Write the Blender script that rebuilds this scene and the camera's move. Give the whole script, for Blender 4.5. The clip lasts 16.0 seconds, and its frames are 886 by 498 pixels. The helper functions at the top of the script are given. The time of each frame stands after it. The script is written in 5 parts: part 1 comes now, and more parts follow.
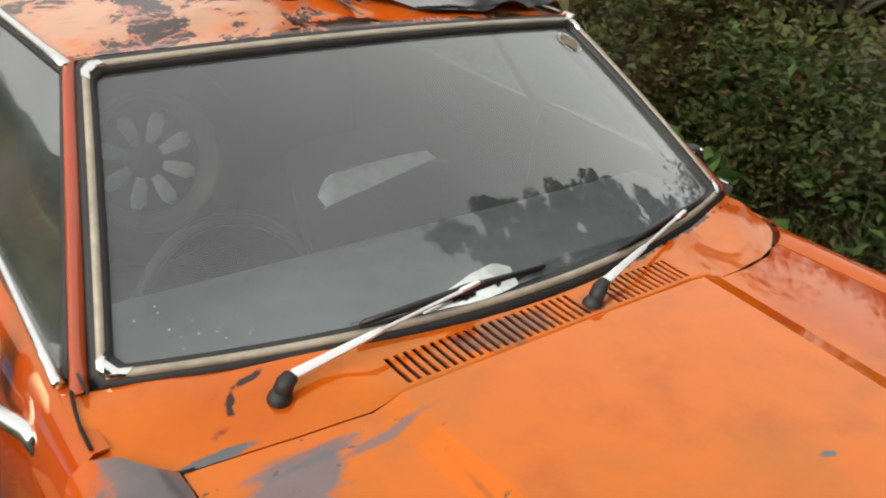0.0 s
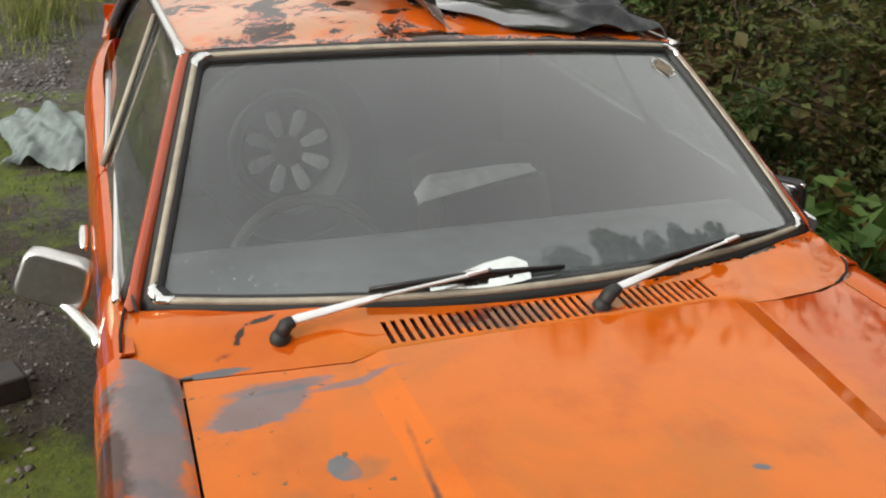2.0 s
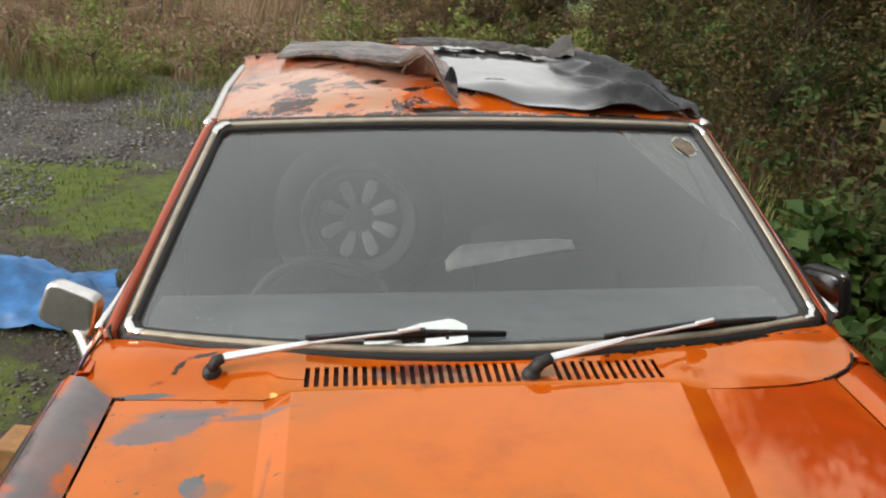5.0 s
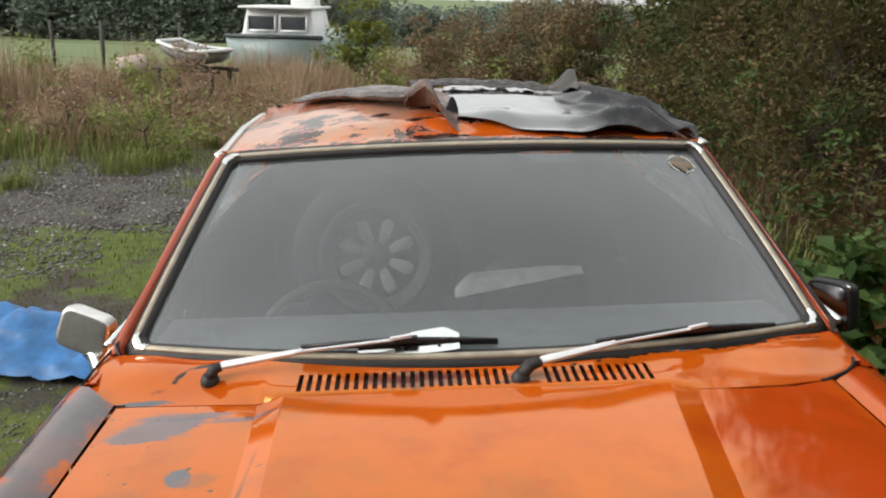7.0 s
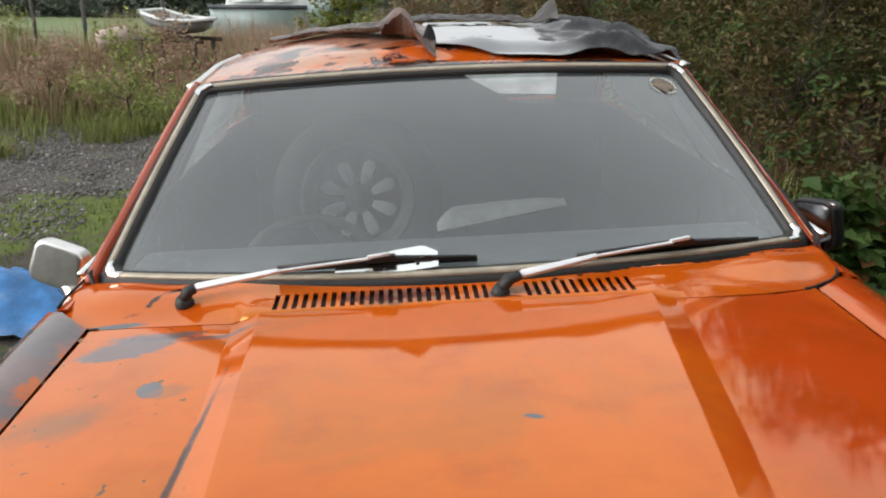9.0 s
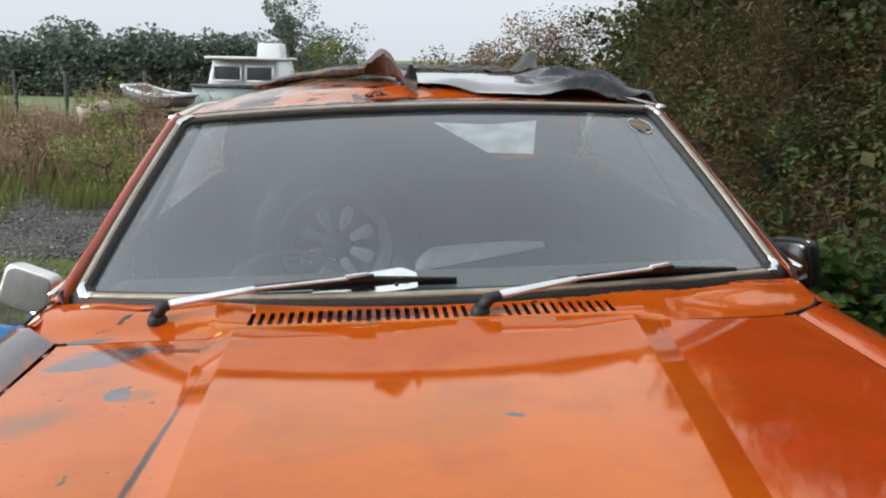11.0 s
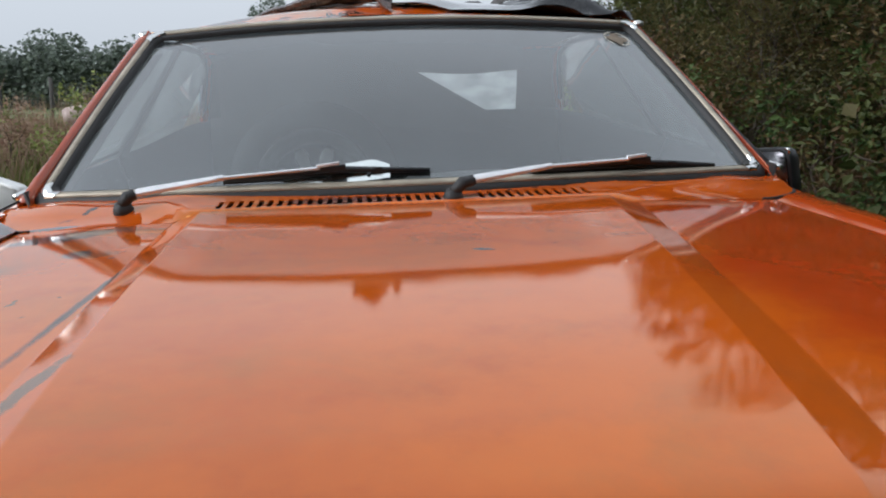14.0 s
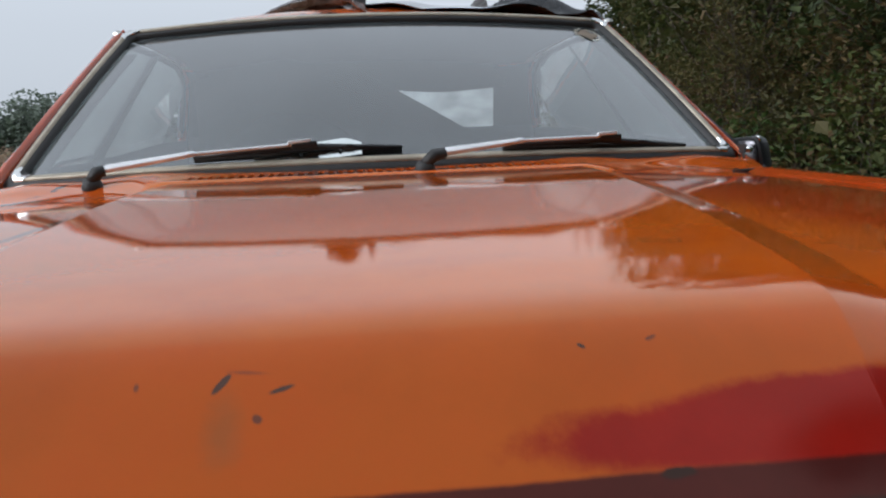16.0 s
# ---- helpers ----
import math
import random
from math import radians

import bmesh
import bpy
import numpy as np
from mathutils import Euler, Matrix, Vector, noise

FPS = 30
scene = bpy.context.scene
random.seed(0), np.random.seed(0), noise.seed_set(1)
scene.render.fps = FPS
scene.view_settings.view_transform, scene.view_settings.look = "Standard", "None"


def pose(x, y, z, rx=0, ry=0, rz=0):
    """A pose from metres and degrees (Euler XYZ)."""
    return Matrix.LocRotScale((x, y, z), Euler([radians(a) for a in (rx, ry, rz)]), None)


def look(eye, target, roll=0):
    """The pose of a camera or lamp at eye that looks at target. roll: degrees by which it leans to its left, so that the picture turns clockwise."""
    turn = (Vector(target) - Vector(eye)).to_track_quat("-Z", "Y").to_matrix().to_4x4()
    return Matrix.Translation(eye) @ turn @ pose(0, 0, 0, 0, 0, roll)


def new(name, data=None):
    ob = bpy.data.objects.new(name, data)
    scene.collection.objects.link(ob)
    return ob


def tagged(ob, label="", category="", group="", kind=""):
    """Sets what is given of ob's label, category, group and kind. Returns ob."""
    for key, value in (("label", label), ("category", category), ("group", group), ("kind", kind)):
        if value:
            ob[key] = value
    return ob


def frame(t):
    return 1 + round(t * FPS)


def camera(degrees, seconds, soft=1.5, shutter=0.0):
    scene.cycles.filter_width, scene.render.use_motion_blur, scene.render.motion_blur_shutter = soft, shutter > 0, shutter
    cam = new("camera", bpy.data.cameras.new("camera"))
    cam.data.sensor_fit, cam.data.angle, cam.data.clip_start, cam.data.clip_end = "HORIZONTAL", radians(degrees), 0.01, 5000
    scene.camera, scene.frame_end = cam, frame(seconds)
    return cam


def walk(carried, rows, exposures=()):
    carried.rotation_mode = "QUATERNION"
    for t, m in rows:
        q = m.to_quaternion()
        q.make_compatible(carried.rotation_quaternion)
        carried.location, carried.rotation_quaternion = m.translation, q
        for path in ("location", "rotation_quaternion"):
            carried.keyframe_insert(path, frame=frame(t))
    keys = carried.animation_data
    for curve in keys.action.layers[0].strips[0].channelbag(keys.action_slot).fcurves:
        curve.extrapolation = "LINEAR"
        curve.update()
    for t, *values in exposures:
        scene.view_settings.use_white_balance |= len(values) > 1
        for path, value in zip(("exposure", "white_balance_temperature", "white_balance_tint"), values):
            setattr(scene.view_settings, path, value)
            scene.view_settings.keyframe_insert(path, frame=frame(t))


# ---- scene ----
cam = camera(54.5, 16.0, soft=2.0, shutter=0.3)
# The car leans a little to its right-hand side: everything of the car is given in the car's own level frame.
CAR = pose(0, 0, 0, 0, -2.4, 0)
PATH = [
    (0, (-0.948, -0.993, 1.669), (0.205, 0.364, 0.758), 5.5),
    (0.5, (-0.924, -1.097, 1.667), (0.098, 0.364, 0.762), 4.9),
    (1, (-0.861, -1.169, 1.69), (0.082, 0.305, 0.722), 7.0),
    (1.5, (-0.812, -1.241, 1.697), (0.029, 0.34, 0.807), 4.7),
    (2, (-0.725, -1.31, 1.694), (-0.021, 0.339, 0.809), 4.5),
    (2.5, (-0.631, -1.39, 1.707), (-0.034, 0.282, 0.787), 6.3),
    (3, (-0.572, -1.424, 1.712), (-0.076, 0.308, 0.844), 4.7),
    (3.5, (-0.467, -1.435, 1.705), (-0.04, 0.322, 0.851), 4.1),
    (4, (-0.357, -1.447, 1.711), (-0.008, 0.335, 0.872), 2.8),
    (4.5, (-0.3, -1.462, 1.707), (-0.011, 0.343, 0.895), 2.2),
    (5, (-0.242, -1.509, 1.706), (-0.048, 0.343, 0.978), 1.5),
    (5.2, (-0.213, -1.528, 1.708), (-0.049, 0.339, 1.01), 1.3),
    (7.3, (-0.127, -1.598, 1.593), (-0.059, 0.319, 1.028), -1.3),
    (7.5, (-0.123, -1.601, 1.585), (-0.056, 0.313, 1.007), -1.4),
    (8, (-0.112, -1.604, 1.555), (-0.039, 0.309, 0.976), -1.6),
    (8.5, (-0.107, -1.601, 1.522), (-0.036, 0.294, 0.889), -2.2),
    (9, (-0.108, -1.599, 1.5), (-0.018, 0.298, 0.874), -2.2),
    (9.2, (-0.111, -1.603, 1.488), (-0.014, 0.302, 0.887), -2.2),
    (11.5, (-0.12, -1.619, 1.356), (0.041, 0.327, 0.925), -0.8),
    (12, (-0.11, -1.622, 1.319), (0.062, 0.324, 0.889), -1.1),
    (12.5, (-0.107, -1.626, 1.285), (0.079, 0.328, 0.901), -0.6),
    (13, (-0.102, -1.627, 1.245), (0.075, 0.327, 0.86), -0.7),
    (13.5, (-0.101, -1.635, 1.208), (0.078, 0.313, 0.788), -1.7),
    (14, (-0.095, -1.639, 1.172), (0.082, 0.31, 0.757), -1.6),
    (14.5, (-0.082, -1.639, 1.143), (0.079, 0.324, 0.794), -1.8),
    (15, (-0.079, -1.645, 1.103), (0.108, 0.324, 0.808), -2.0),
    (15.5, (-0.085, -1.649, 1.076), (0.116, 0.324, 0.815), -1.6),
    (16, (-0.08, -1.658, 1.032), (0.138, 0.309, 0.743), -2.2),
]
EXPOSURES = [(0, 0.86, 6850, 10), (3, 0.82, 6850, 10), (5, 0.86, 6750, 10), (8, 0.86, 6550, 10), (11, 0.74, 6150, 10), (13, 0.60, 5950, 10), (16, 0.40, 5850, 10)]
walk(cam, [(t, CAR @ look(eye, target, roll)) for t, eye, target, roll in PATH], EXPOSURES)

# ---------------------------------------------------------------- light
world = bpy.data.worlds.new("overcast_sky")
scene.world = world
world.use_nodes = True
wn, wl = world.node_tree.nodes, world.node_tree.links
sky = wn.new("ShaderNodeTexSky")
sky.sky_type, sky.sun_disc = "NISHITA", False
sky.sun_elevation, sky.sun_rotation = radians(26), radians(254)
sky.air_density, sky.dust_density, sky.ozone_density = 1.0, 4.0, 1.0
grey = wn.new("ShaderNodeHueSaturation")
grey.inputs["Saturation"].default_value = 0.12
cloud = wn.new("ShaderNodeMix")
cloud.data_type = "RGBA"
cloud.inputs[0].default_value = 0.75
cloud.inputs[7].default_value = (6.6, 6.8, 6.9, 1)
wl.new(sky.outputs[0], grey.inputs["Color"])
wl.new(grey.outputs[0], cloud.inputs[6])
# dimmer at the horizon, lightest at half height, darkened overhead to cut bonnet reflections
where, parts3, rise, lift = wn.new("ShaderNodeTexCoord"), wn.new("ShaderNodeSeparateXYZ"), wn.new("ShaderNodeValToRGB"), wn.new("ShaderNodeVectorMath")
lift.operation = "SCALE"
rise.color_ramp.interpolation = "EASE"
rise.color_ramp.elements[0].position, rise.color_ramp.elements[1].position = 0.08, 0.74
for value, stop in ((0.78, rise.color_ramp.elements[0]), (0.30, rise.color_ramp.elements[1]), (1.0, rise.color_ramp.elements.new(0.34)), (1.0, rise.color_ramp.elements.new(0.54))):
    stop.color = (value, value, value, 1)
wl.new(where.outputs["Generated"], parts3.inputs[0])
wl.new(parts3.outputs[2], rise.inputs[0])
wl.new(cloud.outputs[2], lift.inputs[0])
wl.new(rise.outputs[0], lift.inputs["Scale"])
wl.new(lift.outputs[0], wn["Background"].inputs["Color"])
wn["Background"].inputs["Strength"].default_value = 0.112
sun = new("sun", bpy.data.lights.new("sun", "SUN"))
sun.data.energy, sun.data.angle, sun.data.color = 1.2, radians(40), (1.0, 0.97, 0.93)
sun.matrix_world = look((-9, -2.6, 4.6), (0, 0, 0))


# ---------------------------------------------------------------- materials
class Mat:
    """A node material with short ways to add nodes."""

    def __init__(self, name, **values):
        self.m = bpy.data.materials.new(name)
        self.m.use_nodes = True
        self.n, self.l = self.m.node_tree.nodes, self.m.node_tree.links
        self.b = self.n["Principled BSDF"]
        self.set(**values)
        self.coord = self.n.new("ShaderNodeTexCoord").outputs["Object"]

    def set(self, **values):
        for key, value in values.items():
            key = key.replace("_", " ")
            if isinstance(value, tuple) and len(value) == 3:
                value = (*value, 1)
            if isinstance(value, (int, float, tuple)):
                self.b.inputs[key].default_value = value
            else:
                self.l.new(value, self.b.inputs[key])
        return self

    def noise(self, scale, detail=4.0, rough=0.55, vec=None, distort=0.0):
        t = self.n.new("ShaderNodeTexNoise")
        t.inputs["Scale"].default_value, t.inputs["Detail"].default_value = scale, detail
        t.inputs["Roughness"].default_value, t.inputs["Distortion"].default_value = rough, distort
        self.l.new(vec or self.coord, t.inputs["Vector"])
        return t.outputs["Fac"]

    def math(self, op, a, b=0.0, c=None, clamp=False):
        t = self.n.new("ShaderNodeMath")
        t.operation, t.use_clamp = op, clamp
        for k, v in enumerate((a, b, c)):
            if v is None:
                continue
            if isinstance(v, (int, float)):
                t.inputs[k].default_value = v
            else:
                self.l.new(v, t.inputs[k])
        return t.outputs[0]

    def ramp(self, fac, lo, hi, a=0.0, b=1.0):
        t = self.n.new("ShaderNodeMapRange")
        t.interpolation_type = "SMOOTHSTEP"
        for k, v in zip(("From Min", "From Max", "To Min", "To Max"), (lo, hi, a, b)):
            t.inputs[k].default_value = v
        self.l.new(fac, t.inputs["Value"])
        return t.outputs["Result"]

    def mix(self, fac, a, b):
        t = self.n.new("ShaderNodeMix")
        t.data_type = "RGBA"
        for k, v in ((0, fac), (6, a), (7, b)):
            if isinstance(v, (int, float)):
                t.inputs[k].default_value = v
            elif isinstance(v, tuple):
                t.inputs[k].default_value = (*v[:3], 1)
            else:
                self.l.new(v, t.inputs[k])
        return t.outputs[2]

    def xyz(self):
        t = self.n.new("ShaderNodeSeparateXYZ")
        self.l.new(self.coord, t.inputs[0])
        return t.outputs

    def spot(self, x, y, rx, ry, turn=0.0, edge=0.35, ragged=0.5, scale=14.0, squeeze=None):
        """1 inside a ragged ellipse of the object's x and y, 0 outside."""
        o = self.xyz()
        dx, dy = self.math("SUBTRACT", o[0], x), self.math("SUBTRACT", o[1], y)
        c, s = math.cos(radians(turn)), math.sin(radians(turn))
        a = self.math("ADD", self.math("MULTIPLY", dx, c / rx), self.math("MULTIPLY", dy, s / rx))
        b = self.math("ADD", self.math("MULTIPLY", dx, -s / ry), self.math("MULTIPLY", dy, c / ry))
        d = self.math("SQRT", self.math("ADD", self.math("MULTIPLY", a, a), self.math("MULTIPLY", b, b)))
        vec = None
        if squeeze:
            t = self.n.new("ShaderNodeMapping")
            t.inputs["Scale"].default_value = squeeze
            self.l.new(self.coord, t.inputs[0])
            vec = t.outputs[0]
        n = self.math("MULTIPLY", self.math("SUBTRACT", self.noise(scale, 6, 0.65, vec=vec), 0.5), ragged * 4)
        return self.ramp(self.math("ADD", d, n), 1 + edge / 2, 1 - edge / 2)

    def bump(self, height, strength=0.3, distance=0.01):
        t = self.n.new("ShaderNodeBump")
        t.inputs["Strength"].default_value, t.inputs["Distance"].default_value = strength, distance
        self.l.new(height, t.inputs["Height"])
        self.l.new(t.outputs[0], self.b.inputs["Normal"])
        return self

    def random(self):
        return self.n.new("ShaderNodeObjectInfo").outputs["Random"]

    def island(self):
        return self.n.new("ShaderNodeNewGeometry").outputs["Random Per Island"]


def plain(name, color, rough=0.5, metal=0.0, vary=0.25, scale=30.0, bump=0.15, **more):
    """A surface of one colour with mottling at two scales and fine relief."""
    m = Mat(name, Roughness=rough, Metallic=metal, **more)
    dark = tuple(c * (1 - vary) for c in color)
    light = tuple(min(1, c * (1 + vary)) for c in color)
    big, fine = m.noise(scale / 8, 5), m.noise(scale, 8, 0.7)
    m.set(Base_Color=m.mix(m.ramp(big, 0.3, 0.7), m.mix(m.ramp(fine, 0.3, 0.7), dark, color), m.mix(m.ramp(fine, 0.35, 0.75), color, light)))
    if bump:
        m.bump(fine, bump, 0.004)
    return m.m


ORANGE, FADED, DEEP = (0.49, 0.060, 0.006), (0.63, 0.112, 0.006), (0.38, 0.035, 0.006)
PRIMER, BROWN, RUST = (0.105, 0.098, 0.102), (0.085, 0.045, 0.032), (0.040, 0.018, 0.011)
WORN_AND_MIRRORED = (0.135, 0.104, 0.102)
RED, LIP = (0.34, 0.012, 0.006), (0.070, 0.012, 0.010)


def paint(name, gloss=0.06, spots=(), rust=0.0, faded=0.55, film=1.0, chips=None, dulled_front=None):
    """Old orange flake paint under a film of rain water, with spots of other tones, some worn down to primer or rust.
    """
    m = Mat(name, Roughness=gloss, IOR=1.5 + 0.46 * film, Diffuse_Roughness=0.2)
    if dulled_front:
        # less gloss on the front roll stands in for dark surroundings mirrored there
        m.set(IOR=m.ramp(m.xyz()[1], dulled_front, dulled_front + 0.012, 1.66, 1.5 + 0.46 * film), Roughness=m.ramp(m.xyz()[1], dulled_front, dulled_front + 0.012, 0.10, gloss))
    sheen = (1.0, 0.74, 0.26)
    big, mid, fine = m.noise(2.2, 5, 0.6), m.noise(9, 6, 0.6), m.noise(70, 6, 0.7)
    col = m.mix(m.ramp(big, 0.62 - faded * 0.5, 0.95 - faded * 0.5), ORANGE, FADED)
    col = m.mix(m.ramp(mid, 0.46, 0.80, 0.0, 0.50), col, DEEP)
    # greasy smudges and dull water stains
    smudge = m.ramp(m.noise(4.2, 7, 0.62, distort=0.6), 0.48, 0.72, 0.0, 0.42)
    col = m.mix(smudge, col, (0.30, 0.095, 0.025))
    col = m.mix(m.ramp(fine, 0.68, 0.80, 0.0, 0.25), col, (0.22, 0.06, 0.02))
    relief = fine
    for tone, *where in spots:
        keys = dict(where[-1]) if isinstance(where[-1], dict) else {}
        deep = keys.pop("deep", 1.0)
        mask = m.spot(*[w for w in where if not isinstance(w, dict)], **keys)
        inner = m.mix(m.ramp(mid, 0.35, 0.7), tuple(c * 0.84 for c in tone), tuple(c * 1.14 for c in tone))
        col = m.mix(m.math("MULTIPLY", mask, deep), col, inner)
        if tone in (PRIMER, BROWN, RUST, WORN_AND_MIRRORED, RED, LIP):
            sheen = m.mix(mask, sheen, (0.75, 0.78, 0.80) if tone in (PRIMER, WORN_AND_MIRRORED) else (0.55, 0.28, 0.22) if tone in (RED, LIP) else (0.30, 0.28, 0.28))
    if chips:
        # stone chips and small scabs
        grain = m.ramp(m.noise(42, 3, 0.5), 0.685, 0.705)
        col = m.mix(m.math("MULTIPLY", grain, m.spot(*chips)), col, (0.10, 0.055, 0.04))
    if rust:
        flake = m.noise(10, 9, 0.66, distort=0.5)
        cut = 0.72 - rust * 0.2
        mask = m.ramp(flake, cut, cut + 0.012)
        rim = m.ramp(flake, cut - 0.06, cut)
        col = m.mix(rim, col, (0.50, 0.17, 0.11))
        col = m.mix(mask, col, m.mix(m.ramp(fine, 0.4, 0.65), RUST, BROWN))
        relief = m.math("SUBTRACT", fine, m.math("MULTIPLY", mask, 3.0))
        sheen = m.mix(mask, sheen, (0.30, 0.28, 0.28))
    m.set(Base_Color=col, Specular_Tint=sheen)
    wave = m.math("ADD", m.math("MULTIPLY", m.noise(5, 2, 0.4), 0.35), m.math("MULTIPLY", relief, 0.04 if not rust else 0.2))
    return m.bump(wave, 0.05, 0.02).m


M = {}
STREAKY = (0.36, 1.0, 1.0)
M["bonnet"] = paint("bonnet_paint", 0.018, faded=0.85, chips=(-0.52, -0.50, 0.17, 0.32), dulled_front=-1.246, spots=[
    ((0.46, 0.048, 0.005), 0.0, -1.33, 0.75, 0.11, 0, dict(edge=0.9, ragged=0.25, scale=5.0, deep=0.6)),
    # redder tone puts the hedge's dark reflection into the right panel's colour
    ((0.44, 0.042, 0.006), 0.50, -0.75, 0.19, 0.62, 0, dict(edge=0.5, ragged=0.30, scale=5.0, deep=0.75)),
    (PRIMER, -0.560, -0.312, 0.074, 0.040, 2, dict(edge=0.30, ragged=0.55, scale=24.0, squeeze=STREAKY, deep=0.88)),
    (PRIMER, -0.520, -0.268, 0.080, 0.017, -4, dict(edge=0.45, ragged=0.55, scale=30.0, squeeze=STREAKY, deep=0.8)),
    (PRIMER, -0.420, -0.288, 0.075, 0.007, 4, dict(edge=0.9, ragged=0.6, scale=30.0, squeeze=STREAKY, deep=0.7)),
    (PRIMER, -0.481, -0.470, 0.019, 0.025, 20, dict(edge=0.14, ragged=0.35, scale=28.0)),
    ((0.30, 0.10, 0.05), -0.455, -0.480, 0.030, 0.018, 20, dict(edge=0.9, ragged=0.5, scale=26.0, deep=0.6)),
    (PRIMER, 0.045, -0.645, 0.014, 0.006, -20, dict(edge=0.5, ragged=0.3, scale=30.0)),
    (BROWN, -0.392, -0.70, 0.0055, 0.21, -3, dict(edge=0.9, ragged=0.5, scale=9.0)),
    ((0.075, 0.070, 0.068), -0.352, -1.00, 0.013, 0.042, -14, dict(edge=0.5, ragged=0.6, scale=20.0, deep=0.85)),
    ((0.22, 0.09, 0.06), -0.59, -0.55, 0.06, 0.035, 20, dict(edge=1.4, ragged=0.6, scale=14.0, deep=0.7)),
    (RED, 0.265, -1.2965, 0.270, 0.0225, 1, dict(edge=0.22, ragged=0.14, scale=18.0)),
    (BROWN, -0.1415, -1.2645, 0.0016, 0.0060, -40, dict(edge=0.5, ragged=0.3, scale=60.0)),
    (BROWN, -0.130, -1.2597, 0.008, 0.0009, -6, dict(edge=0.9, ragged=0.4, scale=60.0, deep=0.5)),
    (BROWN, -0.1145, -1.2690, 0.0065, 0.0014, 14, dict(edge=0.5, ragged=0.4, scale=60.0)),
    (BROWN, -0.1246, -1.2815, 0.0022, 0.0016, -30, dict(edge=0.8, ragged=0.5, scale=60.0, deep=0.8)),
    (BROWN, 0.0306, -1.2574, 0.0024, 0.0012, -30, dict(edge=0.5, ragged=0.4, scale=60.0)),
    (BROWN, 0.0663, -1.2556, 0.0030, 0.0010, 20, dict(edge=0.5, ragged=0.4, scale=60.0, deep=0.7)),
    (BROWN, -0.180, -1.2634, 0.0012, 0.0018, 4, dict(edge=0.8, ragged=0.4, scale=60.0, deep=0.7)),
    ((0.24, 0.070, 0.03), -0.140, -1.289, 0.008, 0.014, 0, dict(edge=1.4, ragged=0.6, scale=30.0, deep=0.5)),
    (LIP, 0.0, -1.3305, 1.6, 0.0150, 0, dict(edge=0.16, ragged=0.05, scale=22.0)),
    (RUST, 0.0, -1.336, 0.9, 0.005, 0, dict(edge=0.5, ragged=0.4, scale=18.0)),
    (RUST, 0.056, -1.3165, 0.008, 0.0022, 0, dict(edge=0.5, ragged=0.6, scale=40.0)),
])
M["scuttle"] = paint("scuttle_paint", 0.03, faded=0.75, spots=[
    (PRIMER, -0.615, -0.203, 0.07, 0.008, -4, dict(edge=0.4, ragged=0.6, scale=24.0)),
    (RUST, -0.556, -0.128, 0.006, 0.024, -28, dict(edge=0.5, ragged=0.9, scale=34.0)),
    (RUST, -0.530, -0.108, 0.030, 0.006, 12, dict(edge=0.5, ragged=1.0, scale=34.0)),
    (RUST, -0.590, -0.170, 0.010, 0.006, 10, dict(edge=0.8, ragged=1.0, scale=34.0, deep=0.6)),
    (RUST, 0.45, -0.098, 0.20, 0.0075, 12, dict(edge=0.3, ragged=1.4, scale=20.0)),
    ((0.115, 0.055, 0.058), -0.135, -0.197, 0.095, 0.030, 0, dict(edge=0.8, ragged=0.7, scale=24.0, deep=0.85)),
    ((0.20, 0.050, 0.03), 0.075, -0.206, 0.055, 0.022, 0, dict(edge=0.9, ragged=0.7, scale=24.0, deep=0.8)),
    (BROWN, 0.050, -0.222, 0.028, 0.008, 0, dict(edge=0.6, ragged=0.8, scale=40.0, deep=0.8)),
])
M["wing_worn"] = paint("worn_wing_paint", 0.12, faded=0.5, film=0.6, spots=[
    (WORN_AND_MIRRORED, -0.712, -0.34, 0.054, 0.20, 0, dict(edge=0.35, ragged=0.75, scale=11.0, deep=0.92)),
    (WORN_AND_MIRRORED, -0.712, -0.95, 0.068, 0.50, 0, dict(edge=0.4, ragged=0.55, scale=9.0, deep=0.95)),
    (PRIMER, -0.705, -0.25, 0.040, 0.08, 0, dict(edge=0.8, ragged=0.7, scale=10.0, deep=0.7)),
    (RUST, -0.762, -0.38, 0.020, 0.14, 0, dict(edge=0.8, ragged=0.9, scale=12.0, deep=0.8)),
])
M["body"] = paint("body_paint", 0.03, faded=0.3)
# faint grey-brown over the pillar puts the dark weeds' reflection into its colour
M["pillar"] = paint("pillar_paint", 0.05, faded=0.2, film=0.6, spots=[(WORN_AND_MIRRORED, 0.0, 0.25, 2.0, 0.30, 0, dict(edge=0.8, ragged=0.3, scale=6.0, deep=0.16))])
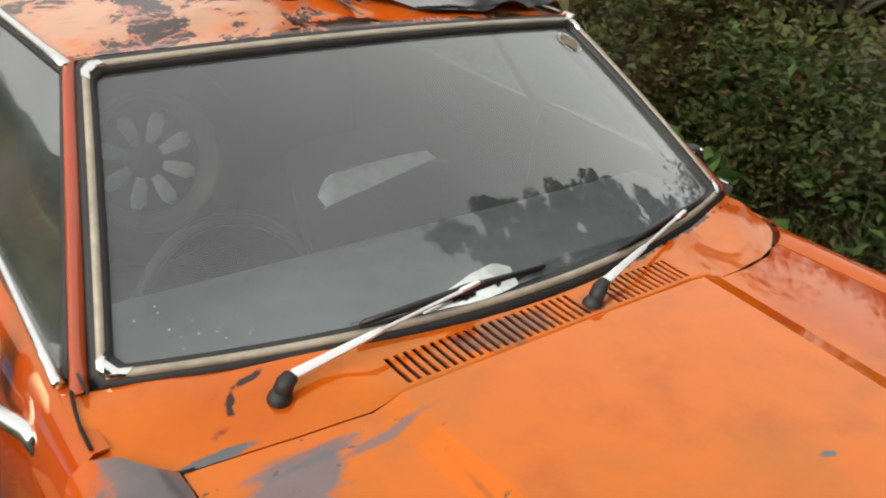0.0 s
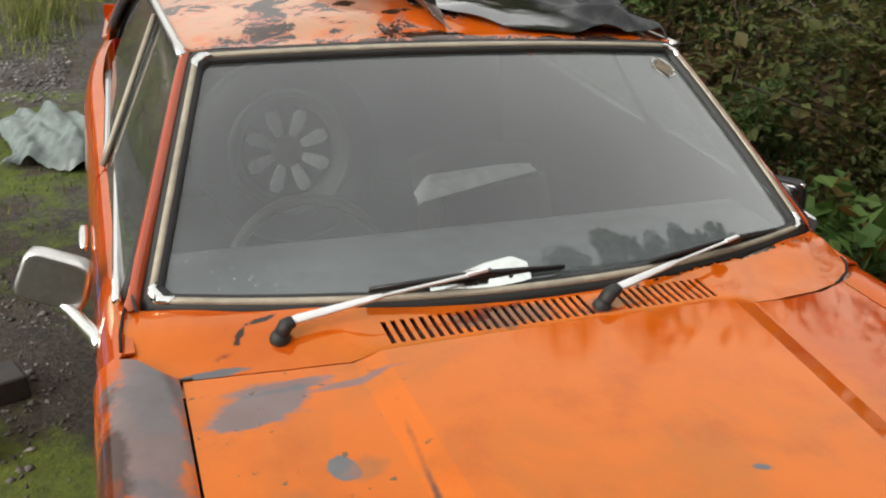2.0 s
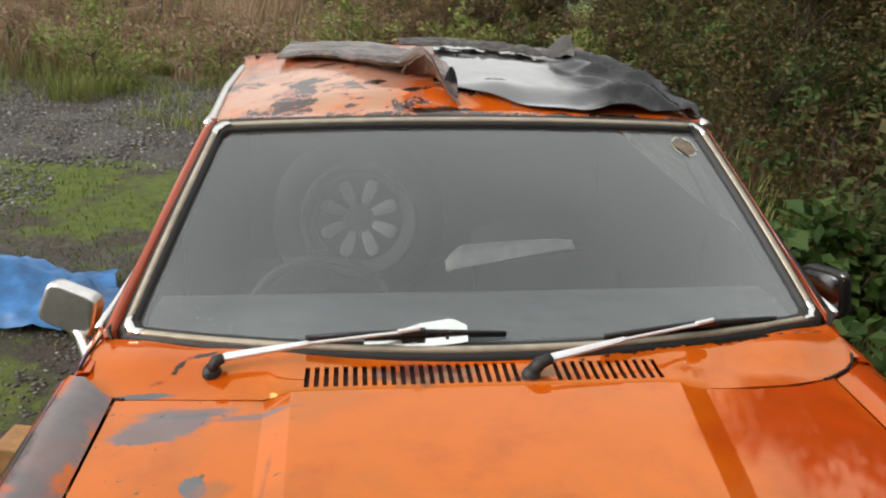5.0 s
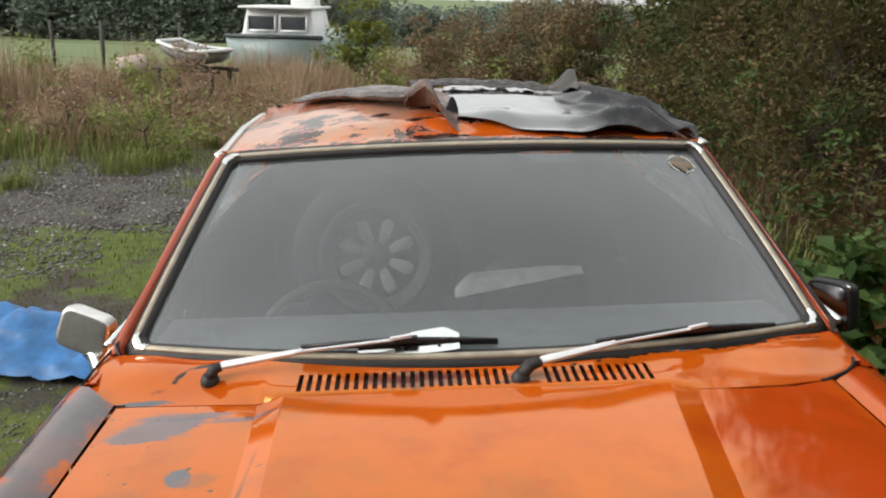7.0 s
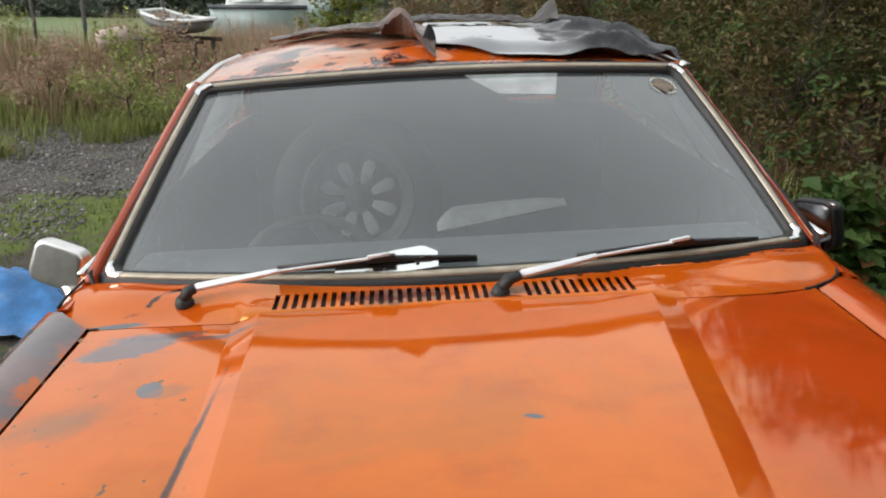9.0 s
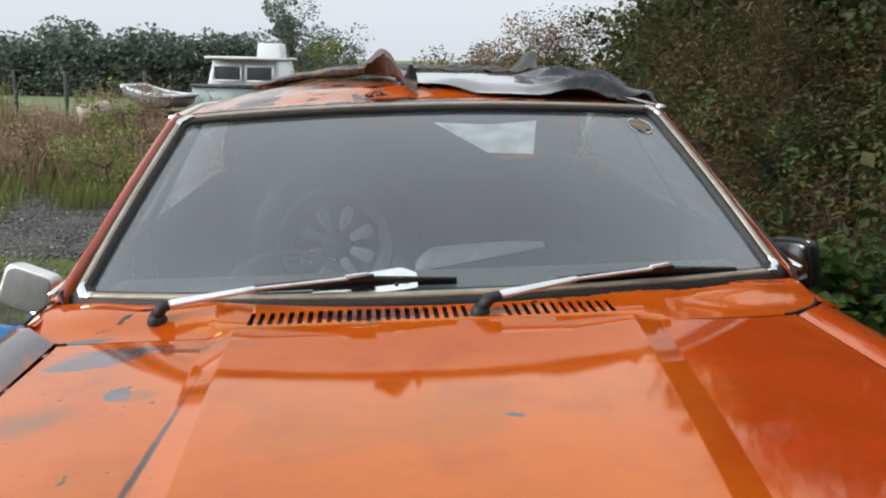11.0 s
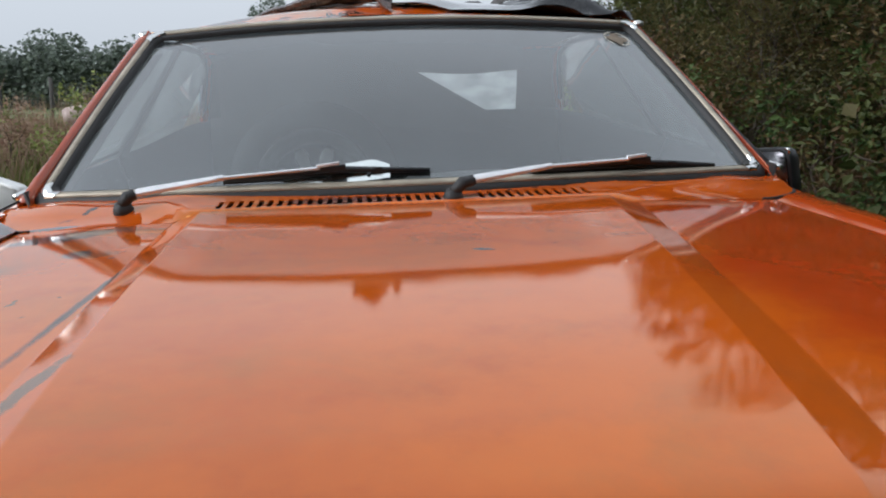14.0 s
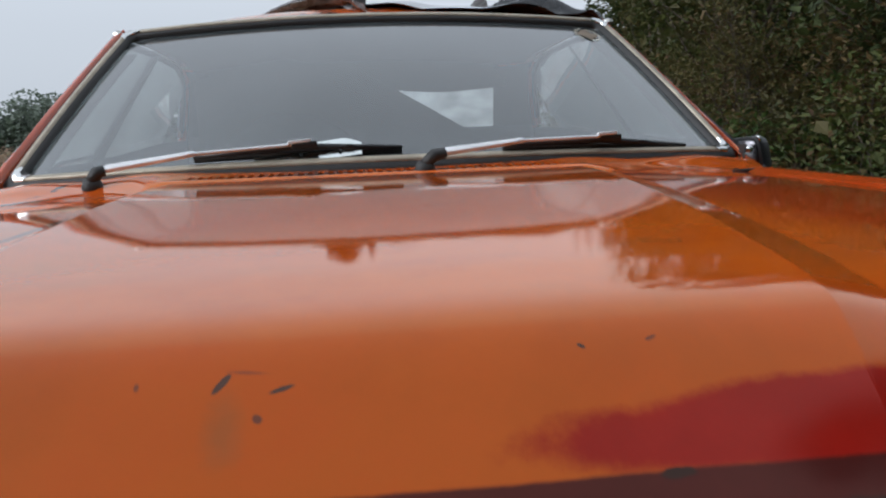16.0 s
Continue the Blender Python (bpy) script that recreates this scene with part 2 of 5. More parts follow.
M["roof"] = paint("roof_paint", 0.13, faded=0.9, rust=0.76, film=1.0, spots=[
    # pale pink mixes faded paint with the sky's reflection, put into the colour
    ((0.52, 0.27, 0.19), -0.36, 0.66, 0.28, 0.30, 0, dict(edge=0.9, ragged=0.6, scale=9.0, deep=0.95)),
    ((0.62, 0.10, 0.006), -0.03, 0.46, 0.10, 0.07, 0, dict(edge=0.9, ragged=0.5, scale=12.0)),
    (BROWN, 0.0, 0.372, 0.60, 0.014, 0, dict(edge=0.3, ragged=1.0, scale=20.0)),
    (RUST, -0.06, 0.402, 0.080, 0.028, 3, dict(edge=0.06, ragged=0.45, scale=18.0)),
    (RUST, -0.45, 0.430, 0.085, 0.042, 0, dict(edge=0.08, ragged=0.7, scale=16.0)),
    (RUST, -0.385, 0.55, 0.042, 0.16, -12, dict(edge=0.08, ragged=0.9, scale=14.0)),
    (RUST, -0.265, 0.388, 0.022, 0.012, 0, dict(edge=0.1, ragged=0.5, scale=24.0)),
    (RUST, -0.165, 0.388, 0.024, 0.012, 0, dict(edge=0.1, ragged=0.5, scale=24.0)),
    (RUST, -0.20, 0.60, 0.030, 0.022, 20, dict(edge=0.1, ragged=0.8, scale=22.0)),
    (RUST, -0.10, 0.52, 0.040, 0.014, 10, dict(edge=0.1, ragged=0.8, scale=22.0)),
    (RUST, 0.45, 0.40, 0.10, 0.008, 0, dict(edge=0.2, ragged=0.8, scale=22.0)),
])
M["rubber"] = plain("weathered_rubber", (0.022, 0.021, 0.020), 0.55, scale=60, bump=0.3)
M["black"] = plain("black_plastic", (0.014, 0.014, 0.015), 0.38, scale=50)
M["void"] = plain("dark_bay", (0.012, 0.010, 0.009), 0.9, bump=0)
M["tray"] = plain("rusty_tray", (0.075, 0.028, 0.018), 0.8, vary=0.5, scale=40)
M["chrome"] = plain("chrome", (0.80, 0.80, 0.78), 0.14, 1.0, vary=0.08, scale=40, bump=0.04)
M["dull_chrome"] = plain("pitted_chrome", (0.74, 0.73, 0.70), 0.30, 1.0, vary=0.15, scale=50, bump=0.15)
M["cream"] = plain("dirty_cream_trim", (0.40, 0.35, 0.27), 0.42, 0.35, vary=0.3, scale=30, bump=0.2)
M["silver"] = plain("silver_wiper_paint", (0.80, 0.81, 0.82), 0.35, 0.25, vary=0.12, scale=40)
M["tyre"] = plain("tyre_rubber", (0.028, 0.027, 0.027), 0.75, scale=60, bump=0.4)
M["alloy"] = plain("dull_alloy", (0.52, 0.52, 0.52), 0.45, 0.0, scale=40)
M["vinyl"] = plain("dark_vinyl", (0.035, 0.032, 0.030), 0.55, scale=20, bump=0)
M["dash"] = plain("grey_dashboard_vinyl", (0.17, 0.175, 0.175), 0.6, scale=16, bump=0)
M["lining"] = plain("dark_headlining", (0.045, 0.042, 0.040), 0.9, scale=16, bump=0)
M["lit_seat_tone"] = plain("lit_seat_grey", (0.62, 0.62, 0.61), 0.85, scale=30, bump=0.3)
M["lamp_glass"] = plain("lamp_glass", (0.7, 0.72, 0.72), 0.08, 0.4, vary=0.08)
M["bag"] = plain("grey_plastic_sheet", (0.16, 0.20, 0.19), 0.32, vary=0.5, scale=14, bump=0.5)
M["bluetarp"] = plain("blue_tarpaulin", (0.035, 0.17, 0.42), 0.38, vary=0.45, scale=14, bump=0.5)
M["wood"] = plain("sawn_timber", (0.36, 0.19, 0.07), 0.7, vary=0.3, scale=30, bump=0.4)
M["darkwood"] = plain("wet_dark_timber", (0.035, 0.032, 0.030), 0.6, vary=0.3, scale=30, bump=0.4)
M["post"] = plain("weathered_post", (0.05, 0.048, 0.042), 0.85, vary=0.3, scale=20, bump=0.5)
M["hull"] = plain("pale_green_hull", (0.30, 0.39, 0.38), 0.4, vary=0.1, scale=4, bump=0.05)
M["boat_white"] = plain("white_gelcoat", (0.74, 0.75, 0.74), 0.3, vary=0.08, scale=4, bump=0.05)
M["boat_dark"] = plain("boat_stripe", (0.04, 0.05, 0.055), 0.5, scale=6)
M["bark"] = plain("bark", (0.075, 0.058, 0.042), 0.9, vary=0.4, scale=18, bump=0.7)
M["buoy"] = plain("weathered_white_drum", (0.42, 0.32, 0.28), 0.5, vary=0.2, scale=10)


def sheet_glass(name, tint, film_color, dirt, base, rough):
    """One sheet of dusty glass: clear, with a film of dirt, and gloss that grows towards grazing."""
    m = dirt[0]
    clear, film, shine = m.n.new("ShaderNodeBsdfTransparent"), m.n.new("ShaderNodeBsdfDiffuse"), m.n.new("ShaderNodeBsdfGlossy")
    clear.inputs[0].default_value, film.inputs[0].default_value = (*tint, 1), (*film_color, 1)
    shine.inputs["Roughness"].default_value = rough
    edge = m.n.new("ShaderNodeLayerWeight")
    edge.inputs[0].default_value = 0.5
    gloss = m.math("MULTIPLY_ADD", m.math("POWER", edge.outputs["Facing"], 2.0), 0.9 - base, base)
    a, b = m.n.new("ShaderNodeMixShader"), m.n.new("ShaderNodeMixShader")
    m.l.new(dirt[1], a.inputs[0]), m.l.new(clear.outputs[0], a.inputs[1]), m.l.new(film.outputs[0], a.inputs[2])
    m.l.new(gloss, b.inputs[0]), m.l.new(a.outputs[0], b.inputs[1]), m.l.new(shine.outputs[0], b.inputs[2])
    m.l.new(b.outputs[0], m.n["Material Output"].inputs[0])
    return m.m


def windscreen_glass():
    """Clear glass, filmed with dust and condensation, with rain drops low in its corners."""
    m = Mat("misted_glass")
    streak = m.n.new("ShaderNodeMapping")
    streak.inputs["Scale"].default_value = (1, 0.16, 0.16)
    m.l.new(m.coord, streak.inputs[0])
    dirt = m.math("ADD", m.ramp(m.noise(4, 5), 0.3, 0.72, 0.046, 0.068), m.ramp(m.noise(16, 4, vec=streak.outputs[0]), 0.45, 0.75, 0.0, 0.010))
    drops = m.n.new("ShaderNodeTexVoronoi")
    drops.inputs["Scale"].default_value = 130
    m.l.new(m.coord, drops.inputs["Vector"])
    o = m.xyz()
    low = m.math("MULTIPLY", m.ramp(o[2], 1.06, 0.98), m.ramp(m.math("ABSOLUTE", o[0]), 0.40, 0.52))
    wet = m.math("MULTIPLY", m.math("MULTIPLY", m.ramp(drops.outputs["Distance"], 0.24, 0.16), m.ramp(m.noise(60, 2), 0.50, 0.58)), low)
    # condensation hangs along the foot of the glass and on the passenger's side
    mist = m.math("MULTIPLY", m.ramp(o[2], 1.07, 0.97, 0.0, 0.05), m.ramp(m.noise(5, 4), 0.25, 0.65, 0.4, 1.0))
    mist = m.math("ADD", mist, m.ramp(o[0], 0.25, 0.60, 0.0, 0.04))
    dirt = m.math("ADD", m.math("ADD", dirt, mist), m.math("MULTIPLY", wet, 0.32), clamp=True)
    return sheet_glass("misted_glass", (0.56, 0.60, 0.605), (0.75, 0.84, 0.88), (m, dirt), 0.075, 0.03)


M["windscreen"] = windscreen_glass()


def side_glass():
    """Side glass with a thin film of condensation that glows a little with the light behind it."""
    m = Mat("side_glass")
    mat = sheet_glass("side_glass", (0.84, 0.88, 0.86), (0.45, 0.47, 0.46), (m, m.ramp(m.noise(8, 6), 0.35, 0.8, 0.02, 0.06)), 0.06, 0.03)
    last = m.n["Material Output"].inputs[0].links[0].from_socket
    mist, both = m.n.new("ShaderNodeBsdfTranslucent"), m.n.new("ShaderNodeMixShader")
    mist.inputs[0].default_value = (0.80, 0.84, 0.84, 1)
    m.l.new(m.ramp(m.noise(5, 5), 0.3, 0.7, 0.06, 0.16), both.inputs[0])
    m.l.new(last, both.inputs[1]), m.l.new(mist.outputs[0], both.inputs[2])
    m.l.new(both.outputs[0], m.n["Material Output"].inputs[0])
    return mat


M["glass"] = side_glass()


def rear_glass():
    """Rear glass under a dirty film that glows with the light from behind it."""
    m = Mat("dirty_rear_glass")
    clear, film, both = m.n.new("ShaderNodeBsdfTransparent"), m.n.new("ShaderNodeBsdfTranslucent"), m.n.new("ShaderNodeMixShader")
    clear.inputs[0].default_value, film.inputs[0].default_value = (0.85, 0.88, 0.87, 1), (0.80, 0.82, 0.80, 1)
    m.l.new(m.ramp(m.noise(9, 6), 0.3, 0.75, 0.45, 0.85), both.inputs[0])
    m.l.new(clear.outputs[0], both.inputs[1]), m.l.new(film.outputs[0], both.inputs[2])
    m.l.new(both.outputs[0], m.n["Material Output"].inputs[0])
    return m.m


M["rear_glass"] = rear_glass()


def sheet_material():
    """Black polythene, wet and wrinkled."""
    m = Mat("wet_black_polythene", Coat_Roughness=0.02, Coat_IOR=1.5)
    n1, n2 = m.noise(6, 4, 0.5, distort=1.2), m.noise(26, 6, 0.6)
    # glossier in the middle, duller and rougher on the passenger's side
    glossier = m.ramp(m.math("ADD", m.xyz()[0], m.math("MULTIPLY", n1, 0.12)), 0.38, 0.26)
    m.set(IOR=m.math("MULTIPLY_ADD", glossier, 0.55, 1.45), Coat_Weight=glossier, Roughness=m.math("MULTIPLY_ADD", glossier, -0.17, 0.22))
    m.set(Base_Color=m.mix(m.ramp(n2, 0.45, 0.8), (0.012, 0.013, 0.015), (0.05, 0.05, 0.05)))
    return m.bump(m.math("ADD", n1, m.math("MULTIPLY", n2, 0.08)), 0.10, 0.03).m


M["polythene"] = sheet_material()


def peeled_material():
    """The peeled vinyl roof skin: black, worn brown and pale along its folds."""
    m = Mat("peeled_vinyl", Roughness=0.22, IOR=1.6)
    n1, n2 = m.noise(9, 7, 0.65), m.noise(40, 6, 0.7)
    col = m.mix(m.ramp(n1, 0.38, 0.62), (0.030, 0.024, 0.022), (0.115, 0.075, 0.060))
    col = m.mix(m.ramp(n2, 0.58, 0.76, 0, 0.6), col, (0.26, 0.20, 0.17))
    o = m.xyz()
    col = m.mix(m.math("MULTIPLY", m.ramp(o[0], -0.22, -0.05), m.ramp(o[0], 0.05, -0.02, 0.0, 0.3)), col, (0.20, 0.075, 0.040))
    m.set(Base_Color=col)
    return m.bump(m.math("ADD", n1, m.math("MULTIPLY", n2, 0.25)), 0.28, 0.02).m


M["peeled"] = peeled_material()


def leaf_material(name, a, b, c, thin=0.25):
    m = Mat(name, Roughness=0.6, Specular_IOR_Level=0.35)
    r = m.island()
    col = m.mix(m.ramp(r, 0.0, 0.6), a, b)
    col = m.mix(m.ramp(r, 0.86, 0.97), col, c)
    m.set(Base_Color=col, Subsurface_Weight=0.0)
    trans, mixed = m.n.new("ShaderNodeBsdfTranslucent"), m.n.new("ShaderNodeMixShader")
    m.l.new(col, trans.inputs[0])
    mixed.inputs[0].default_value = thin
    m.l.new(m.b.outputs[0], mixed.inputs[1]), m.l.new(trans.outputs[0], mixed.inputs[2])
    m.l.new(mixed.outputs[0], m.n["Material Output"].inputs[0])
    return m.m


M["leaf"] = leaf_material("hedge_leaf", (0.028, 0.042, 0.013), (0.062, 0.080, 0.021), (0.085, 0.080, 0.025))
M["olive_leaf"] = leaf_material("olive_hedge_leaf", (0.044, 0.058, 0.014), (0.090, 0.102, 0.024), (0.10, 0.085, 0.025))
M["brown_leaf"] = leaf_material("browning_hedge_leaf", (0.048, 0.042, 0.016), (0.082, 0.072, 0.024), (0.06, 0.075, 0.02))
M["heath"] = leaf_material("feathery_heath", (0.070, 0.066, 0.020), (0.130, 0.106, 0.034), (0.12, 0.065, 0.03))
M["bramble"] = leaf_material("bramble_leaf", (0.032, 0.066, 0.016), (0.078, 0.125, 0.030), (0.16, 0.08, 0.03))
M["bright_bramble"] = leaf_material("bright_bramble_leaf", (0.045, 0.100, 0.020), (0.110, 0.185, 0.042), (0.20, 0.10, 0.03))
# the air's haze is put into these paled leaf colours
M["hazed_leaf"] = leaf_material("hazed_leaf", (0.135, 0.165, 0.130), (0.16, 0.19, 0.15), (0.17, 0.20, 0.145))
M["dry"] = leaf_material("dry_weed", (0.29, 0.18, 0.12), (0.40, 0.28, 0.19), (0.20, 0.24, 0.08))
M["greenweed"] = leaf_material("green_weed", (0.15, 0.19, 0.045), (0.27, 0.31, 0.085), (0.34, 0.29, 0.14))
M["grass"] = leaf_material("short_grass", (0.060, 0.105, 0.014), (0.13, 0.185, 0.025), (0.19, 0.17, 0.04))
M["bush"] = leaf_material("yellow_bush_leaf", (0.10, 0.14, 0.02), (0.18, 0.20, 0.03), (0.25, 0.2, 0.05))


def ground_material():
    m = Mat("mossy_gravel_ground", Roughness=0.85)
    o = m.xyz()
    big, mid, fine = m.noise(0.55, 5, 0.6), m.noise(2.6, 6, 0.65), m.noise(45, 6, 0.7)
    gravel = m.mix(m.ramp(fine, 0.35, 0.68), (0.036, 0.033, 0.030), (0.15, 0.14, 0.128))
    soil = m.mix(m.ramp(fine, 0.3, 0.7), (0.030, 0.022, 0.016), (0.085, 0.065, 0.045))
    moss = m.mix(m.ramp(m.noise(18, 6, 0.7), 0.3, 0.7), (0.055, 0.082, 0.008), (0.125, 0.160, 0.016))
    band = m.math("SUBTRACT", m.math("MULTIPLY", m.ramp(o[1], 2.4, 3.0), m.ramp(o[1], 4.6, 3.9)), m.math("MULTIPLY", m.ramp(o[1], 4.1, 4.8), m.ramp(o[1], 7.4, 6.6, 0.0, 0.9)))
    much = m.math("ADD", m.math("MULTIPLY", m.math("ADD", big, mid), 0.5), m.math("MULTIPLY", band, 0.085))
    # gravel near the car darkened: wetness, plus car shade put into the colour
    wet = m.mix(m.ramp(fine, 0.35, 0.68), (0.012, 0.011, 0.009), (0.050, 0.047, 0.042))
    gravel = m.mix(m.ramp(m.math("ADD", o[1], mid), 3.4, 2.6), gravel, wet)
    col = m.mix(m.ramp(mid, 0.38, 0.6), soil, gravel)
    col = m.mix(m.ramp(much, 0.50, 0.575), col, moss)
    weeds = m.mix(m.ramp(m.noise(1.5, 6), 0.35, 0.65), (0.05, 0.06, 0.02), (0.13, 0.10, 0.05))
    col = m.mix(m.ramp(o[1], 6.2, 8.5), col, weeds)
    side = m.mix(m.ramp(fine, 0.3, 0.7), (0.030, 0.016, 0.010), (0.085, 0.045, 0.026))
    col = m.mix(m.ramp(m.math("ADD", o[0], m.math("MULTIPLY", mid, 0.8)), 1.5, 2.4), col, side)
    field = m.mix(m.ramp(m.noise(0.3, 5), 0.3, 0.7), (0.11, 0.155, 0.055), (0.15, 0.20, 0.075))
    col = m.mix(m.ramp(o[1], 20.0, 23.0), col, field)
    m.set(Base_Color=col)
    return m.bump(m.math("ADD", fine, m.math("MULTIPLY", mid, 0.5)), 0.7, 0.03).m


M["ground"] = ground_material()


# ---------------------------------------------------------------- mesh helpers
def link(name, bm, mat, parent=None, label="", smooth=True, solid=0.0, bevel=0.0):
    """One bmesh as one mesh object, under parent if there is one."""
    if solid:
        # the cut edge of a sheet stays crisp
        for e in bm.edges:
            if e.is_boundary:
                e.smooth = False
    me = bpy.data.meshes.new(name)
    bm.to_mesh(me)
    bm.free()
    me.materials.append(mat)
    if smooth:
        me.polygons.foreach_set("use_smooth", [True] * len(me.polygons))
    ob = new(name, me)
    ob.parent = parent
    if label:
        ob["label"] = label
    if solid:
        mod = ob.modifiers.new("thickness", "SOLIDIFY")
        mod.thickness, mod.offset = solid, -1
    if bevel:
        mod = ob.modifiers.new("edges", "BEVEL")
        mod.width, mod.segments, mod.limit_method = bevel, 2, "ANGLE"
    return ob


part = link


def thing(name, label, category, group="", m=None, kind=""):
    ob = new(name)
    ob.empty_display_size = 0.1
    if m is not None:
        ob.matrix_world = m
    return tagged(ob, label, category, group, kind)


def grid(fn, us, vs, bm=None, hole=None):
    """A sheet of fn(u, v) over all us and vs; hole(i, j) leaves a cell out."""
    bm = bm or bmesh.new()
    v = [[bm.verts.new(fn(a, b)) for b in vs] for a in us]
    for i in range(len(us) - 1):
        for j in range(len(vs) - 1):
            if not (hole and hole(i, j)):
                bm.faces.new((v[i][j], v[i + 1][j], v[i + 1][j + 1], v[i][j + 1]))
    return bm


def lin(a, b, n):
    return [a + (b - a) * k / (n - 1) for k in range(n)]


def strips(rings, closed=True, bm=None, caps=False):
    """Joins rings of equally many points into a skin."""
    bm = bm or bmesh.new()
    v = [[bm.verts.new(p) for p in ring] for ring in rings]
    n = len(rings[0])
    for a, b in zip(v, v[1:]):
        for k in range(n if closed else n - 1):
            bm.faces.new((a[k], a[(k + 1) % n], b[(k + 1) % n], b[k]))
    if caps:
        bm.faces.new(v[0][::-1])
        bm.faces.new(v[-1])
    return bm


def tube(points, radius, sides=8, bm=None, flat=1.0, caps=True):
    """A tube along points; radius may be a list; flat squeezes it along z-ish."""
    pts = [Vector(p) for p in points]
    rad = radius if isinstance(radius, (list, tuple)) else [radius] * len(pts)
    rings = []
    for k, p in enumerate(pts):
        d = (pts[min(k + 1, len(pts) - 1)] - pts[max(k - 1, 0)]).normalized()
        a = d.cross(Vector((0, 0, 1)))
        a = a.normalized() if a.length > 1e-4 else Vector((1, 0, 0))
        b = a.cross(d)
        rings.append([p + rad[k] * (a * math.cos(t) + b * flat * math.sin(t)) for t in (2 * math.pi * (s + 0.5) / sides for s in range(sides))])
    return strips(rings, True, bm, caps)


def block(center, size, bm=None, turn=None, taper=1.0):
    """A box, its upper face scaled by taper."""
    bm = bm or bmesh.new()
    c, (sx, sy, sz) = Vector(center), size
    turn = turn or Matrix()
    vs = []
    for z in (-1, 1):
        k = taper if z > 0 else 1
        for x, y in ((-1, -1), (1, -1), (1, 1), (-1, 1)):
            vs.append(bm.verts.new(c + turn.to_3x3() @ Vector((x * sx / 2 * k, y * sy / 2 * k, z * sz / 2))))
    for f in ((3, 2, 1, 0), (4, 5, 6, 7), (0, 1, 5, 4), (1, 2, 6, 5), (2, 3, 7, 6), (3, 0, 4, 7)):
        bm.faces.new([vs[k] for k in f])
    return bm


def lathe(profile, m, n=32, bm=None):
    """Turns (radius, along) pairs round the z axis of the pose m."""
    rings = [[m @ Vector((r * math.cos(2 * math.pi * k / n), r * math.sin(2 * math.pi * k / n), h)) for k in range(n)] for r, h in profile]
    return strips(rings, True, bm)


def cloth(fn, nu, nv):
    return grid(fn, lin(0, 1, nu), lin(0, 1, nv))


def raw(name, verts, faces, mat, parent=None, label="", smooth=False):
    me = bpy.data.meshes.new(name)
    me.from_pydata(verts, [], faces)
    me.materials.append(mat)
    if smooth:
        me.polygons.foreach_set("use_smooth", [True] * len(me.polygons))
    ob = new(name, me)
    ob.parent = parent
    if label:
        ob["label"] = label
    return ob


def leaves(centres, size, rng, droop=0.6, slim=0.5, up=0.3):
    """Folded rhombic leaves at the given centres: vertices and faces."""
    n = len(centres)
    way = rng.normal(size=(n, 3))
    way[:, 2] = way[:, 2] * 0.5 - droop * 0.3
    way /= np.linalg.norm(way, axis=1)[:, None]
    side = np.cross(way, rng.normal(size=(n, 3)) + np.array([0, 0, 2.0]))
    side /= np.linalg.norm(side, axis=1)[:, None] + 1e-9
    top = np.cross(side, way)
    s = size * rng.uniform(0.6, 1.35, (n, 1))
    v = np.stack([centres - way * s / 2, centres + side * s * slim / 2 + top * s * 0.1, centres + way * s / 2, centres - side * s * slim / 2 + top * s * 0.1], 1)
    k = np.arange(n)[:, None] * 4
    f = np.concatenate([k + [0, 1, 2], k + [0, 2, 3]], 0)
    return v.reshape(-1, 3), f


def blades(roots, height, width, rng, lean=0.35):
    """Thin bent blades that stand on the given roots."""
    n = len(roots)
    a = rng.uniform(0, 2 * math.pi, n)
    d = np.stack([np.cos(a), np.sin(a), 0 * a], 1)
    s = np.stack([-np.sin(a), np.cos(a), 0 * a], 1)
    lump = np.array([0.75 + 0.9 * noise.noise(Vector((x * 0.55, y * 0.55, 4.4))) + 0.5 * noise.noise(Vector((x * 1.7, y * 1.7, 2.4))) for x, y, z in roots]).clip(0.3, 1.6) if height > 0.1 else 1.0
    h = (height * rng.uniform(0.5, 1.25, n) * lump)[:, None]
    l = rng.uniform(0.1, 1, (n, 1)) * lean * h
    z = np.array([0, 0, 1.0])
    w = width * rng.uniform(0.6, 1.3, (n, 1)) / 2
    v = np.stack([roots - s * w, roots + s * w, roots + z * h * 0.6 + d * l * 0.35 + s * w * 0.8, roots + z * h * 0.6 + d * l * 0.35 - s * w * 0.8, roots + z * h + d * l], 1)
    k = np.arange(n)[:, None] * 5
    f = np.concatenate([k + [0, 1, 2], k + [0, 2, 3], k + [3, 2, 4]], 0)
    return v.reshape(-1, 3), f


# ---------------------------------------------------------------- the car, in its own frame
car = thing("car", "orange two-door saloon car with worn, rusty, wet paintwork", "car", m=CAR)


def smooth01(t):
    t = min(1.0, max(0.0, t))
    return t * t * (3 - 2 * t)


def bend(table, x):
    """Reads a table of (x, y) pairs, straight between them."""
    return float(np.interp(x, [p[0] for p in table], [p[1] for p in table]))


def screen(u, v, h=0.0):
    """A place on the windscreen: u -1 to 1 across, v 0 to 1 up, h above the glass."""
    low = Vector((0.68 * u, -0.136 * (1 - u * u), 0.965 - 0.015 * u * u))
    top = Vector((0.543 * u, 0.360 + 0.040 * u * u, 1.272 - 0.023 * u * u))
    p = low.lerp(top, v) + Vector((0, -0.010, 0.013)) * (4 * v * (1 - v)) * (1 - 0.5 * u * u)
    return p + Vector((0.25 * u, -0.62, 0.76)) * h


